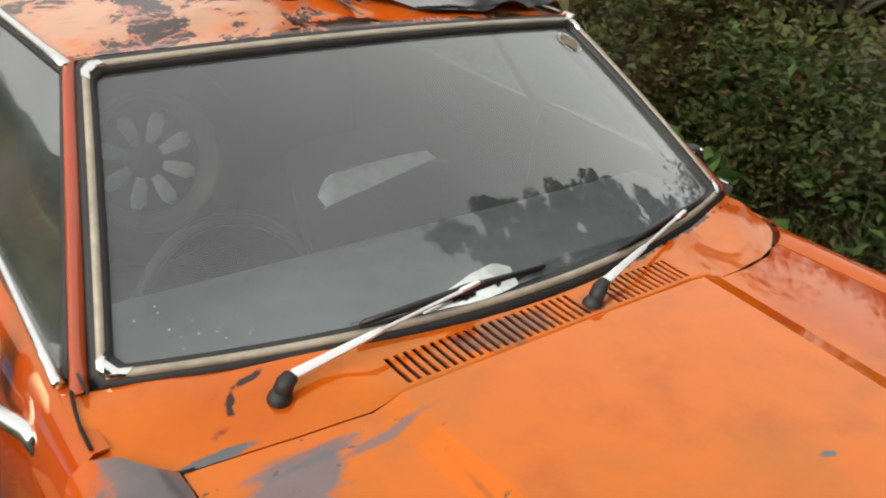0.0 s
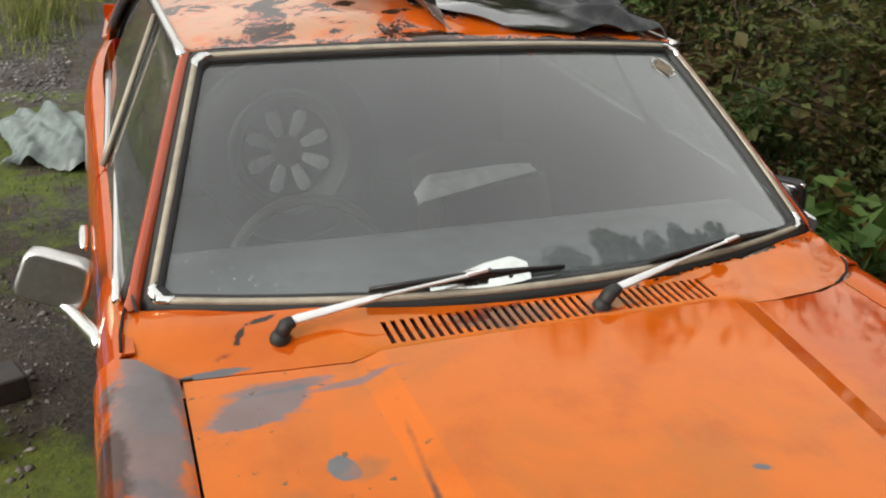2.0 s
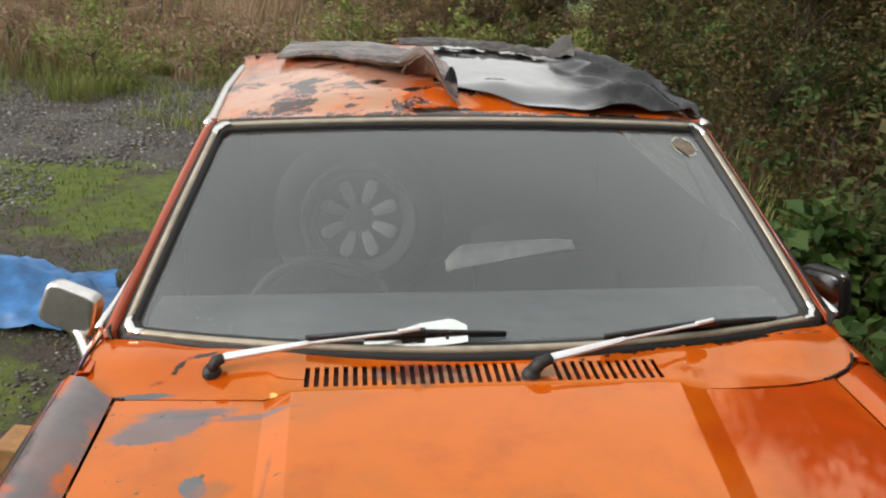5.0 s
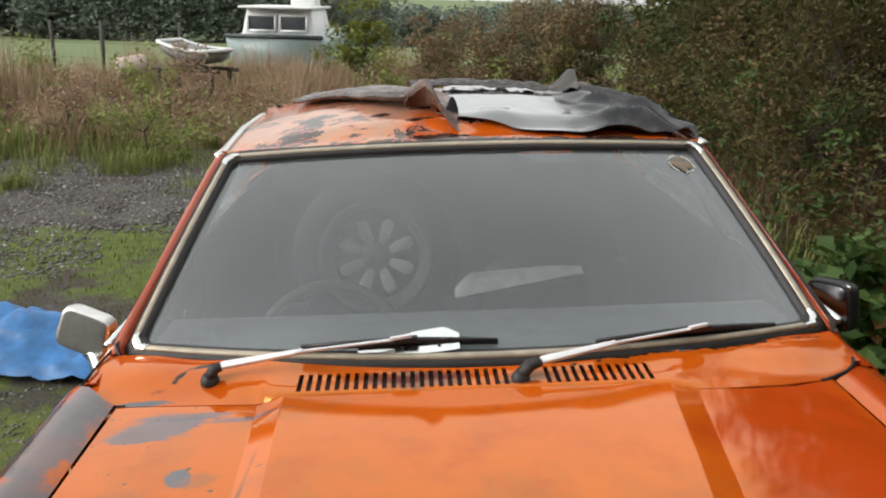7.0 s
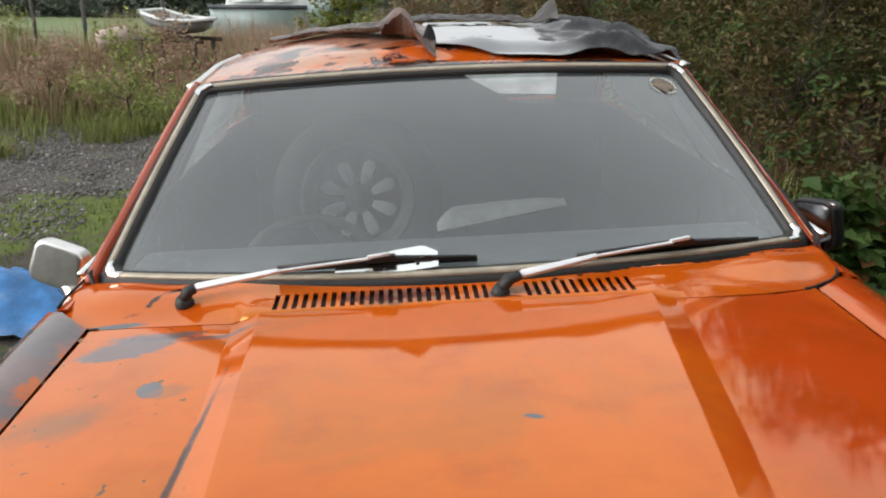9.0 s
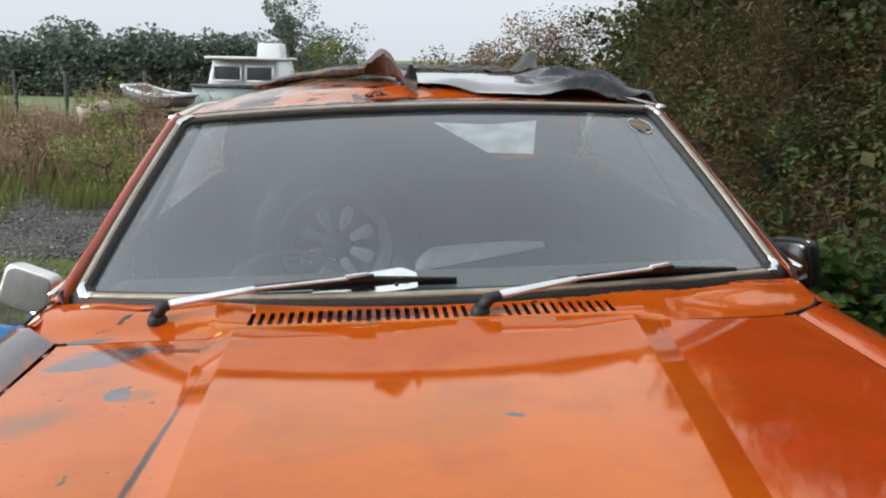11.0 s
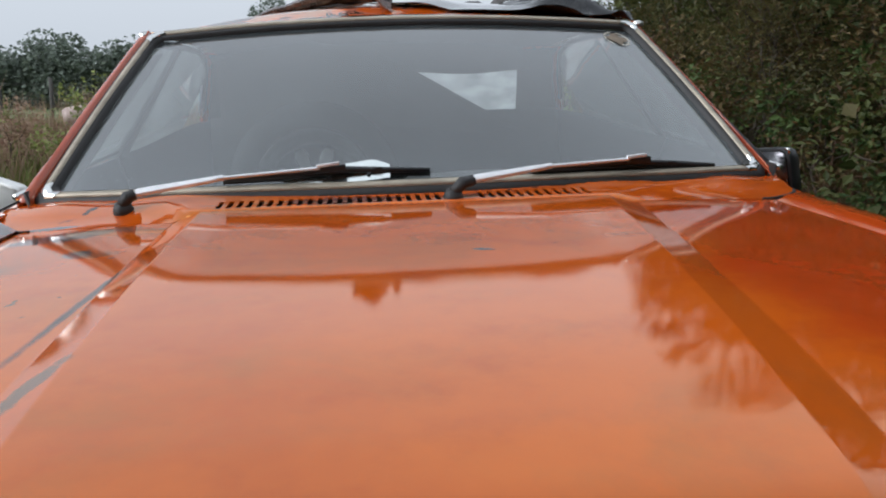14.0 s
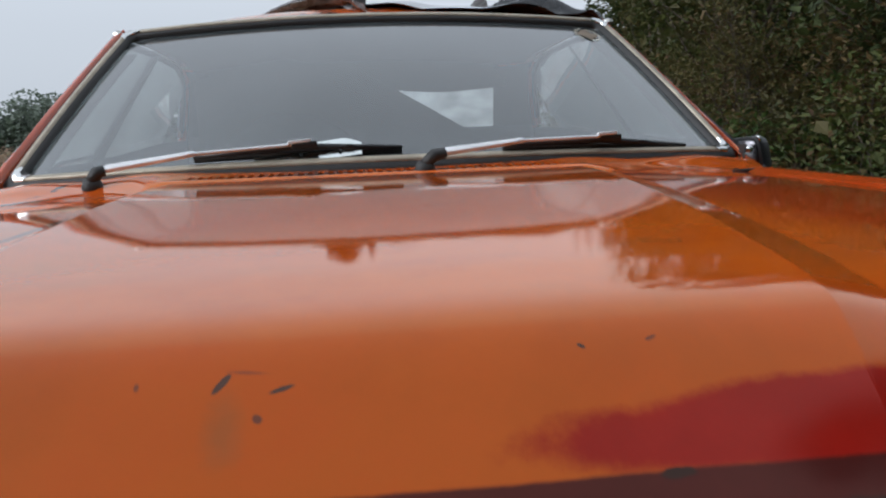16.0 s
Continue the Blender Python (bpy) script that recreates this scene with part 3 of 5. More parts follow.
def screen_ring(d, h, n=26):
    """The outline of the windscreen, moved outwards by d and raised by h."""
    ring = []
    hw, hh, r = 1.0, 0.5, 0.0

    def at(u, v):
        w = 0.68 - 0.137 * v
        return screen(u * (1 + d / w), 0.5 + (v - 0.5) * (1 + 2 * d / 0.50), h)
    corner = [(-1, 0), (1, 0), (1, 1), (-1, 1)]
    for k in range(4):
        a, b = corner[k], corner[(k + 1) % 4]
        soft = 0.010 if k % 2 == 0 else 0.026
        for t in lin(0, 1, n):
            # points gather near the corners, which are a little rounded
            t = soft + (1 - 2 * soft) * (0.5 - 0.5 * math.cos(math.pi * t))
            ring.append(at(a[0] + (b[0] - a[0]) * t, a[1] + (b[1] - a[1]) * t))
    return ring


RN = 40
glass = part("windscreen", grid(lambda u, v: screen(u, v), lin(-0.995, 0.995, 33), lin(0.005, 0.995, 17)), M["windscreen"], car, "misted, rain-flecked windscreen glass")
glass.visible_shadow = False
part("rubber_seal", strips([screen_ring(d, h, RN) for d, h in ((-0.015, 0.001), (-0.013, 0.008), (-0.008, 0.012), (0.009, 0.012), (0.018, 0.008), (0.025, -0.008))]), M["rubber"], glass, "perished black rubber seal")
part("trim_strip", strips([screen_ring(d, h, RN) for d, h in ((-0.0060, 0.011), (-0.0048, 0.0160), (0.0048, 0.0160), (0.0060, 0.011))]), M["cream"], glass, "dirty cream and chrome trim strip")


def clip(corner, long_a, long_b):
    """A bright corner piece that covers the trim's joint."""
    rings = [screen_ring(d, h, RN) for d, h in ((-0.0068, 0.013), (-0.006, 0.0172), (0.006, 0.0172), (0.0068, 0.012))]
    k = corner * RN
    idx = [(k + s) % (4 * RN) for s in range(-long_a, long_b)]
    bm = bmesh.new()
    v = [[bm.verts.new(r[i]) for i in idx] for r in rings]
    for a, b in zip(v, v[1:]):
        for i in range(len(idx) - 1):
            bm.faces.new((a[i], a[i + 1], b[i + 1], b[i]))
    part("corner_clip", bm, M["chrome"], glass, "bright chrome corner clip")


for c, a, b in ((0, 5, 4), (1, 4, 5), (2, 5, 4), (3, 4, 5)):
    clip(c, a, b)
# licence sticker behind the glass, its printing peeled away
def sticker_at(r, a):
    return screen(0.888 + r * math.cos(a) / 0.55, 0.882 + r * math.sin(a) / 0.50, 0.0025)


part("sticker", grid(lambda k, r: sticker_at(r * (0.021 + 0.004 * math.cos(4 * k + 0.5) + 0.002 * math.sin(7 * k)), k), lin(0, 2 * math.pi, 33), (0.02, 0.5, 1.0)), plain("faded_sticker", (0.20, 0.155, 0.11), 0.7, vary=0.5, scale=60), glass, "faded brown round sticker with torn edge")
for a0, a1 in ((-25, 70), (95, 150), (165, 235), (265, 320)):
    part("sticker_edge", grid(lambda a, r: sticker_at(r + 0.0016 * math.sin(a * 0.31), radians(a)), lin(a0, a1, 12), (0.0255, 0.0285)), plain("torn_paper", (0.6, 0.56, 0.45), 0.8), glass, "torn pale paper edge")

# bonnet
SEAM = [(-0.738, -0.122), (-0.728, -0.150), (-0.70, -0.183), (-0.652, -0.203), (-0.50, -0.226), (-0.368, -0.238), (-0.26, -0.236), (0.0, -0.236), (0.277, -0.240), (0.322, -0.250), (0.408, -0.250), (0.519, -0.234), (0.607, -0.205), (0.665, -0.170), (0.693, -0.140), (0.705, -0.112)]
LIFT = [(0.0, 0.9535), (0.06, 0.9545), (0.2, 0.957), (0.45, 0.9585), (0.75, 0.953), (0.9, 0.9450), (0.975, 0.9385), (1.0, 0.9345), (1.02, 0.924), (1.07, 0.887), (1.11, 0.857), (1.138, 0.834)]


def ridge_l(y):
    return -0.359 - 0.033 * (y + 0.23)


def ridge_r(y):
    return 0.315 + 0.14 * (y + 0.23)


def bonnet_z(x, y):
    s = -(y + 0.235)
    soft = 0.06 if s < 0.85 else 0.012
    z = sum(bend(LIFT, s + soft * k / 3) for k in range(-3, 4)) / 7
    out = max(ridge_l(y) - x, x - ridge_r(y))
    # a crisp crease, a narrow sloping face, then a nearly flat outer panel
    ramp = min(1.0, max(0.0, out / 0.045))
    return z - (0.017 if x < 0 else 0.010) * ramp - (0.012 if x < 0 else 0.016) * min(1.2, max(0.0, (out - 0.045) / 0.26)) ** 1.7


STOPS = (0.0, 0.24, 0.33, 0.67, 0.76, 1.0)


def bonnet_x(u, y):
    s = -(y + 0.235)
    ends = (-0.655 - 0.004 * s, ridge_l(y) - 0.047, ridge_l(y), ridge_r(y), ridge_r(y) + 0.047, 0.622 - 0.004 * s)
    return float(np.interp(u, STOPS, ends))


def bonnet_at(u, v):
    # rows gather towards the rolled front edge
    x0 = bonnet_x(u, -0.6)
    back = bend(SEAM, x0) - 0.003
    y = back + (-1.334 - back) * (v ** 0.8)
    x = bonnet_x(u, y)
    return Vector((x, y, bonnet_z(x, y)))


us = sorted(set([round(k / 100, 5) for k in range(101)] + [c + d for c in STOPS[1:5] for d in (-0.004, -0.0015, 0.0015, 0.004)]))
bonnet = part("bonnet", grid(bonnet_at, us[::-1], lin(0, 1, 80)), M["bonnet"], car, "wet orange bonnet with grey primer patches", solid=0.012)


# scuttle panel with its air slots
def scuttle_edge(x):
    return -0.136 * (1 - (x / 0.68) ** 2) - 0.024


SLOTS = [(-0.338 + 0.0165 * k) for k in range(23)] + [(0.100 + 0.0165 * k) for k in range(12)]
xs = sorted(set([round(x, 5) for x in lin(-0.738, 0.705, 62)] + [round(x, 5) for s in SLOTS for x in (s, s + 0.0085)]))
xs = [x for k, x in enumerate(xs) if k == 0 or x - xs[k - 1] > 0.0012 or any(abs(x - s) < 1e-4 or abs(x - s - 0.0085) < 1e-4 for s in SLOTS)]
rows_v = [0, 0.2, 0.4, 0.6, 0.8, 1]


def scuttle_at(x, v):
    back, front = scuttle_edge(x), bend(SEAM, x)
    back = min(0.0, max(back, front + 0.004))
    if -0.40 < x < 0.36:
        stops = [back, min(back - 0.004, -0.165), -0.197, -0.229, front, front]
        y = stops[round(v * 5)]
    else:
        y = back + (front - back) * v
    z = 0.953 if -0.42 < x < 0.34 else 0.953 - 0.012 * smooth01((-0.40 - x if x < 0 else x - 0.32) / 0.16)
    z += 0.010 * smooth01((y + 0.19) / 0.10) - 0.010 * smooth01((abs(x + 0.015) - 0.6) / 0.11)
    fz = bonnet_z(min(max(x, -0.655), 0.62), front - 0.006) - 0.003
    z = z + (fz - z) * smooth01((v - 0.35) / 0.65) if not -0.42 < x < 0.34 else min(z, z + (fz - z) * smooth01((v - 0.5) / 0.5))
    return Vector((x, y, z))


slot_cols = {k for k in range(len(xs) - 1) if any(s - 1e-4 < xs[k] and xs[k + 1] < s + 0.0086 for s in SLOTS)}
scuttle = part("scuttle_panel", grid(scuttle_at, xs, rows_v, hole=lambda i, j: i in slot_cols and j in (1, 2)), M["scuttle"], car, "orange scuttle panel with a row of air slots", solid=0.003)
part("slot_tray", block((-0.02, -0.19, 0.915), (0.72, 0.085, 0.060)), M["tray"], scuttle, "rust-dark tray below the slots")
# black block added in the bay so the panel gaps read as shade
part("engine_bay", block((-0.02, -0.70, 0.80), (1.24, 1.05, 0.20), taper=0.98), M["void"], car)

# open seams round the scuttle's ends
for x0, x1 in ((-0.736, -0.640), (0.60, 0.704)):
    pts = []
    for x in lin(x0, x1, 14):
        p = scuttle_at(x, 1.0)
        pts.append((p.x, p.y, p.z + 0.0030))
    part("panel_gap", tube(pts, 0.0032, 5), M["void"], car, "dark open panel seam")
part("panel_gap", tube([(-0.736, -0.122, 0.940), (-0.735, -0.08, 0.944), (-0.728, -0.03, 0.949), (-0.722, 0.0, 0.952)], 0.0026, 5), M["void"], car, "dark open panel seam")

# wings
WING = [(0.0, 0.926), (0.02, 0.9345), (0.055, 0.940), (0.085, 0.934), (0.105, 0.918), (0.117, 0.88), (0.124, 0.80), (0.127, 0.70), (0.124, 0.60), (0.115, 0.48), (0.10, 0.38), (0.08, 0.30)]
WHEEL_Y, WHEEL_R = -0.72, 0.30


def wing_at(side):
    def at(u, k):
        dx, z = WING[k]
        z -= 0.020 * smooth01((dx - 0.03) / 0.05) * (side > 0) * (z > 0.85)
        back = -0.203 + 0.068 * smooth01(dx / 0.085)
        y = back + (-1.355 - back) * u
        dx *= 1.0 if side < 0 else 1.24
        s = -(y + 0.235)
        drop = bend(LIFT, min(s, 1.06)) - 0.957 if s > 0.5 else 0.0
        x = (-0.661 if side < 0 else 0.628) - (0.004 * s if side < 0 else 0.004 * s) + side * dx
        x -= side * 0.05 * smooth01((s - 0.9) / 0.25) * (dx > 0.05)
        if z > 0.6:
            z += drop * (0.8 if dx > 0.06 else 1.0)
        arch = WHEEL_R ** 2 - (y - WHEEL_Y) ** 2
        if arch > 0:
            z = max(z, 0.30 + math.sqrt(arch))
        return Vector((x, y, z))
    return at


for side, mat in ((-1, M["wing_worn"]), (1, M["body"])):
    bm = grid(wing_at(side), lin(0, 1, 60), range(len(WING)))
    wing = part("wing", bm, mat, car, "front wing worn down to grey primer" if side < 0 else "wet orange front wing", solid=0.004)
    part("arch_liner", lathe([(0.31, -0.09), (0.315, 0.09)], pose(side * 0.66, WHEEL_Y, 0.30, 0, 90, 0), 28), M["void"], wing)

# nose: grille, lamps, bumper
nose = part("front_panel", grid(lambda u, v: Vector((-0.74 + 1.46 * u, -1.327 - 0.012 * math.sin(math.pi * u) - 0.02 * min(1.0, 4 * v), 0.860 - 0.37 * v)), lin(0, 1, 24), lin(0, 1, 5)), M["void"], car, "dark grille panel")
for k in range(7):
    part("grille_bar", tube([(x, -1.362 - 0.010 * math.sin(math.pi * (x + 0.74) / 1.48), 0.80 - 0.035 * k) for x in lin(-0.48, 0.46, 9)], 0.006, 6), M["dull_chrome"], nose)
for x in (-0.60, 0.58):
    lamp = part("headlamp", lathe([(0.0001, 0.022), (0.05, 0.018), (0.085, 0.004)], pose(x, -1.352, 0.70, 90, 0, 0), 28), M["lamp_glass"], nose, "round glass headlamp")
    part("lamp_rim", lathe([(0.084, -0.01), (0.085, 0.010), (0.096, 0.008), (0.098, -0.015)], pose(x, -1.352, 0.70, 90, 0, 0), 28), M["chrome"], lamp)
bumper = part("front_bumper", grid(lambda u, v: Vector((-0.80 + 1.58 * u, -1.44 + 0.10 * (2 * u - 1) ** 4 - 0.028 * math.sin(math.pi * v), 0.56 - 0.11 * v)), lin(0, 1, 30), lin(0, 1, 7)), M["dull_chrome"], car, "chrome front bumper", solid=0.004)
part("bumper_bracket", block((-0.02, -1.38, 0.50), (0.9, 0.09, 0.05)), M["void"], bumper)

# body sides behind the wings: doors and rear quarters
FLANK = [(0.716, 0.951), (0.735, 0.950), (0.757, 0.925), (0.774, 0.87), (0.783, 0.78), (0.786, 0.68), (0.783, 0.58), (0.775, 0.46), (0.755, 0.36), (0.72, 0.30)]


def flank_at(side, y0, y1, arch_y=None):
    def at(u, k):
        x, z = FLANK[k]
        y = y0 + (y1 - y0) * u
        x -= 0.10 * smooth01((y - 1.2) / 1.3) * (1 if z < 0.9 else 1.2)
        z -= (0.012 if side < 0 else 0.034) * smooth01(((0.06 if side < 0 else 0.14) - y) / 0.18) * (z > 0.9)
        z += 0.012 * smooth01((y - 0.5) / 1.2) * (z > 0.6) + 0.02 * math.exp(-((y - 1.5) / 0.35) ** 2) * (z > 0.8)
        if arch_y is not None and WHEEL_R ** 2 > (y - arch_y) ** 2:
            z = max(z, 0.30 + math.sqrt(WHEEL_R ** 2 - (y - arch_y) ** 2))
        return Vector((side * x, y, z))
    return at


ROOF_E = [(0.42, 1.254), (0.8, 1.262), (1.15, 1.254), (1.35, 1.245), (1.5, 1.232)]
ROOF_L = [(0.42, 1.254), (0.8, 1.262), (1.15, 1.252), (1.35, 1.225), (1.5, 1.16), (1.62, 1.06), (1.70, 0.965)]
GUT = [(0.42, 0.566), (0.8, 0.578), (1.15, 0.582), (1.35, 0.60), (1.5, 0.63), (1.62, 0.665), (1.70, 0.69)]


def gutter(side, y, lift=0.0):
    return Vector((side * bend(GUT, y), y, bend(ROOF_L, y) + lift))


for side in (-1, 1):
    door = part("door", grid(flank_at(side, -0.128, 0.615), lin(0, 1, 16), range(len(FLANK))), M["body"], car, "closed orange car door", solid=0.004)
    quarter = part("rear_quarter", grid(flank_at(side, 0.622, 2.42, 1.78), lin(0, 1, 44), range(len(FLANK))), M["body"], car, "orange rear quarter panel", solid=0.004)
    part("door_card", grid(lambda u, v: Vector((side * (0.713 - 0.016 * min(1, v * 8)), -0.02 + 0.64 * u, 0.968 - 0.55 * v)), lin(0, 1, 12), lin(0, 1, 9)), M["vinyl"], door, "dark vinyl inner door lining", solid=0.004)
    part("cowl_corner", grid(lambda u, v: Vector((side * (0.60 + 0.135 * u), -0.235 + 0.24 * v, 0.916 + 0.010 * v - 0.012 * u * u)), lin(0, 1, 6), lin(0, 1, 6)), M["body"], car, "orange corner under the scuttle", solid=0.004)
    # door shoulder beside the windscreen
    part("door_cap", grid(lambda u, v: Vector((side * (0.684 + 0.036 * v), -0.118 + 0.14 * u, 0.924 + 0.012 * u)), lin(0, 1, 4), lin(0, 1, 3)), M["body"], door)
    part("waist_trim", tube([(side * (0.735 - 0.004 * k), y, 0.957 + 0.004 * k) for k, y in enumerate(lin(0.005, 0.60, 8))], 0.008, 6, flat=0.9), M["chrome"], door, "bright chrome waist strip")
    part("waist_trim", tube([(side * (0.728 - 0.03 * k / 7), y, 0.963 + 0.012 * k / 7) for k, y in enumerate(lin(0.64, 1.34, 8))], 0.008, 6, flat=0.9), M["chrome"], quarter, "bright chrome waist strip")
    part("door_handle", tube([(side * 0.790, y, 0.845 + 0.006 * math.sin(math.pi * k / 6)) for k, y in enumerate(lin(0.44, 0.56, 7))], [0.006, 0.011, 0.012, 0.012, 0.012, 0.011, 0.006], 8), M["chrome"], door, "chrome door handle")
    # glass
    lo = lambda y: Vector((side * 0.726, y, 0.955))
    g1 = part("door_window", grid(lambda u, v: lo(0.02 + 0.585 * u).lerp(gutter(side, 0.435 + 0.36 * u, -0.018), v), lin(0, 1, 10), lin(0, 1, 6)), M["glass"], car, "streaked door window glass", solid=0.004)
    g2 = part("rear_side_window", grid(lambda u, v: Vector((side * (0.724 - 0.03 * u), 0.655 + 0.66 * u, 0.960 + 0.015 * u)).lerp(gutter(side, 0.82 + 0.56 * u, -0.018 - 0.03 * u * u), v), lin(0, 1, 10), lin(0, 1, 6)), M["glass"], car, "streaked rear side window glass", solid=0.004)
    for g in (g1, g2):
        g.visible_shadow = False
    part("pillar", grid(lambda u, v: Vector((side * (0.730 - 0.01 * v), 0.604 + 0.046 * v, 0.953)).lerp(gutter(side, 0.795 + 0.03 * v, -0.016), u), lin(0, 1, 10), lin(0, 1, 3)), M["black"], car, "dark door pillar", solid=0.012)
    part("pillar_trim", tube([Vector((side * 0.737, 0.632, 0.955)).lerp(gutter(side, 0.812, -0.012) + Vector((side * 0.012, 0, 0)), t) for t in lin(0, 1, 7)], 0.007, 6), M["cream"], car, "dull brownish pillar trim")
    # windscreen pillar
    w = lambda v: 0.68 - 0.137 * v

    def a_pillar(u, v):
        inner = screen(side * (1 + 0.024 / w(v)), v, 0.0)
        outer = Vector((side * 0.714, -0.004, 0.950)).lerp(gutter(side, 0.424) - Vector((side * 0.006, 0, 0)), v)
        p = inner.lerp(outer, u)
        return p + Vector((side * 0.3, -0.4, 0.5)) * 0.012 * math.sin(math.pi * u)
    part("windscreen_pillar", grid(a_pillar, lin(0, 1, 7), lin(-0.03, 1.03, 18)), M["pillar"], car, "orange windscreen pillar", solid=0.01)
    part("window_rubber", tube([Vector((side * 0.720, 0.012, 0.955)).lerp(gutter(side, 0.435, -0.008), t) for t in lin(0, 1, 8)], 0.008, 6), M["rubber"], car)
    part("gutter_trim", tube([gutter(side, y, 0.004) + Vector((side * 0.004, 0, 0)) for y in lin(0.405, 1.66, 26)], [0.013, 0.012] + [0.009] * 24, 6, flat=0.7), M["dull_chrome"], car, "bright rain gutter strip")
    part("window_rubber", tube([gutter(side, y, -0.016) for y in lin(0.43, 1.62, 22)], 0.009, 6), M["rubber"], car)
    part("pillar_lining", grid(lambda u, v: Vector((side * -0.022, 0, -0.012)) + gutter(side, 1.24 + 0.42 * u, -0.004).lerp(Vector((side * (0.50 + 0.07 * u), 1.48 + 0.45 * u, 1.236 - 0.262 * u)), v), lin(0, 1, 10), lin(0, 1, 6)), M["lining"], car, "dark inner pillar lining", solid=0.004)
    part("pillar_lining", grid(lambda u, v: Vector((side * -0.012, 0.03, -0.012)) + screen(side * (1.0 + (0.01 + 0.03 * u) / w(v)), v, -0.022), lin(0, 1, 4), lin(0.02, 0.98, 12)), M["lining"], car, "dark inner windscreen pillar lining", solid=0.004)
    part("quarter_lining", grid(lambda u, v: Vector((side * (0.712 - 0.09 * u - 0.02 * min(1, v * 8)), 0.60 + 1.30 * u, 0.972 + 0.032 * smooth01(u * 1.6) - 0.5 * v)), lin(0, 1, 10), lin(0, 1, 9)), M["vinyl"], quarter, "dark inner side lining", solid=0.004)
    # rear pillar
    part("rear_pillar", grid(lambda u, v: gutter(side, 1.30 + 0.38 * u, -0.004).lerp(Vector((side * (0.50 + 0.07 * u), 1.48 + 0.45 * u, 1.236 - 0.262 * u)), v), lin(0, 1, 10), lin(0, 1, 6)), M["roof"], car, "worn rear roof pillar", solid=0.01)


# roof, rear glass, boot
def roof_z(x, y):
    half = bend(GUT, y) + 0.002
    f = min(1, abs(x) / half)
    front = smooth01((y - 0.37) / 0.16)
    return bend(ROOF_E, y) + (0.030 + 0.030 * front + 0.012 * smooth01((y - 0.4) / 0.4)) * (1 - f ** 2.4) * (1 - 0.35 * smooth01((y - 1.1) / 0.45))


def roof_at(u, v):
    f = 2 * u - 1
    y0 = 0.372 + 0.046 * f * f
    y = y0 + (1.50 - y0) * v
    x = f * bend(GUT, max(y, 0.42))
    z = roof_z(x, max(y, 0.42))
    if v == 0:
        z = screen(f * 1.02, 1 + 0.024 / 0.5, 0.004).z
    return Vector((x, y, z))


roof = part("roof", grid(roof_at, lin(0, 1, 60), [0, 0.012] + lin(0.03, 1, 60)), M["roof"], car, "faded orange roof with flaking rust patches", solid=0.004)
part("headlining", grid(lambda u, v: roof_at(u, 0.03 + 0.97 * v) - Vector((0, 0, 0.022)), lin(0.03, 0.97, 20), lin(0, 1, 14)), M["lining"], car)
rear = part("rear_window", grid(lambda u, v: Vector(((2 * u - 1) * (0.505 + 0.06 * v), 1.495 + 0.44 * v + 0.03 * (1 - (2 * u - 1) ** 2), 1.240 + 0.020 * (1 - (2 * u - 1) ** 2) * (1 - v) - 0.262 * v)), lin(0, 1, 14), lin(0, 1, 8)), M["rear_glass"], car, "dirty rear window glass")
rear.visible_shadow = False
part("rear_seal", tube([Vector((f * 0.51, 1.495, 1.245)) for f in lin(-1, 1, 8)] + [Vector((0.565, 1.93, 0.985))] + [Vector((f * 0.56, 1.945, 0.985)) for f in lin(1, -1, 8)] + [Vector((-0.51, 1.495, 1.245))], 0.012, 6), M["rubber"], rear)
part("boot_lid", grid(lambda u, v: Vector(((2 * u - 1) * (0.70 - 0.03 * v), 1.93 + 0.50 * v, 0.975 - 0.02 * v - 0.035 * (2 * u - 1) ** 4)), lin(0, 1, 16), lin(0, 1, 10)), M["body"], car, "orange boot lid", solid=0.004)
part("tail_panel", grid(lambda u, v: Vector(((2 * u - 1) * 0.68, 2.425 + 0.02 * math.sin(math.pi * v), 0.955 - 0.55 * v)), lin(0, 1, 12), lin(0, 1, 6)), M["body"], car, "orange tail panel", solid=0.004)
part("rear_bumper", tube([(x, 2.50 - 0.10 * (x / 0.78) ** 4, 0.52) for x in lin(-0.78, 0.78, 15)], 0.05, 8, flat=1.0), M["dull_chrome"], car, "chrome rear bumper")
for x in (-0.56, 0.56):
    part("tail_lamp", block((x, 2.452, 0.78), (0.20, 0.04, 0.09)), plain("red_lens", (0.45, 0.02, 0.015), 0.2), car, "red tail lamp", bevel=0.01)
part("floor_pan", block((0, 0.55, 0.33), (1.46, 3.5, 0.05)), M["void"], car)
part("bulkhead", block((-0.01, -0.06, 0.66), (1.36, 0.03, 0.56)), M["void"], car)

# road wheels
for side in (-1, 1):
    for y in (WHEEL_Y, 1.78):
        wheel = part("wheel", lathe([(0.10, -0.075), (0.155, -0.08), (0.165, 0.075), (0.13, 0.06), (0.05, 0.045), (0.0001, 0.05)], pose(side * 0.665, y, 0.285, 0, side * 90, 0), 28), M["alloy"], car, "dull steel wheel")
        part("tyre", lathe([(0.165, -0.08), (0.22, -0.09), (0.275, -0.082), (0.285, -0.05), (0.285, 0.05), (0.275, 0.082), (0.22, 0.09), (0.165, 0.08)], pose(side * 0.665, y, 0.285, 0, side * 90, 0), 32), M["tyre"], wheel, "black tyre")


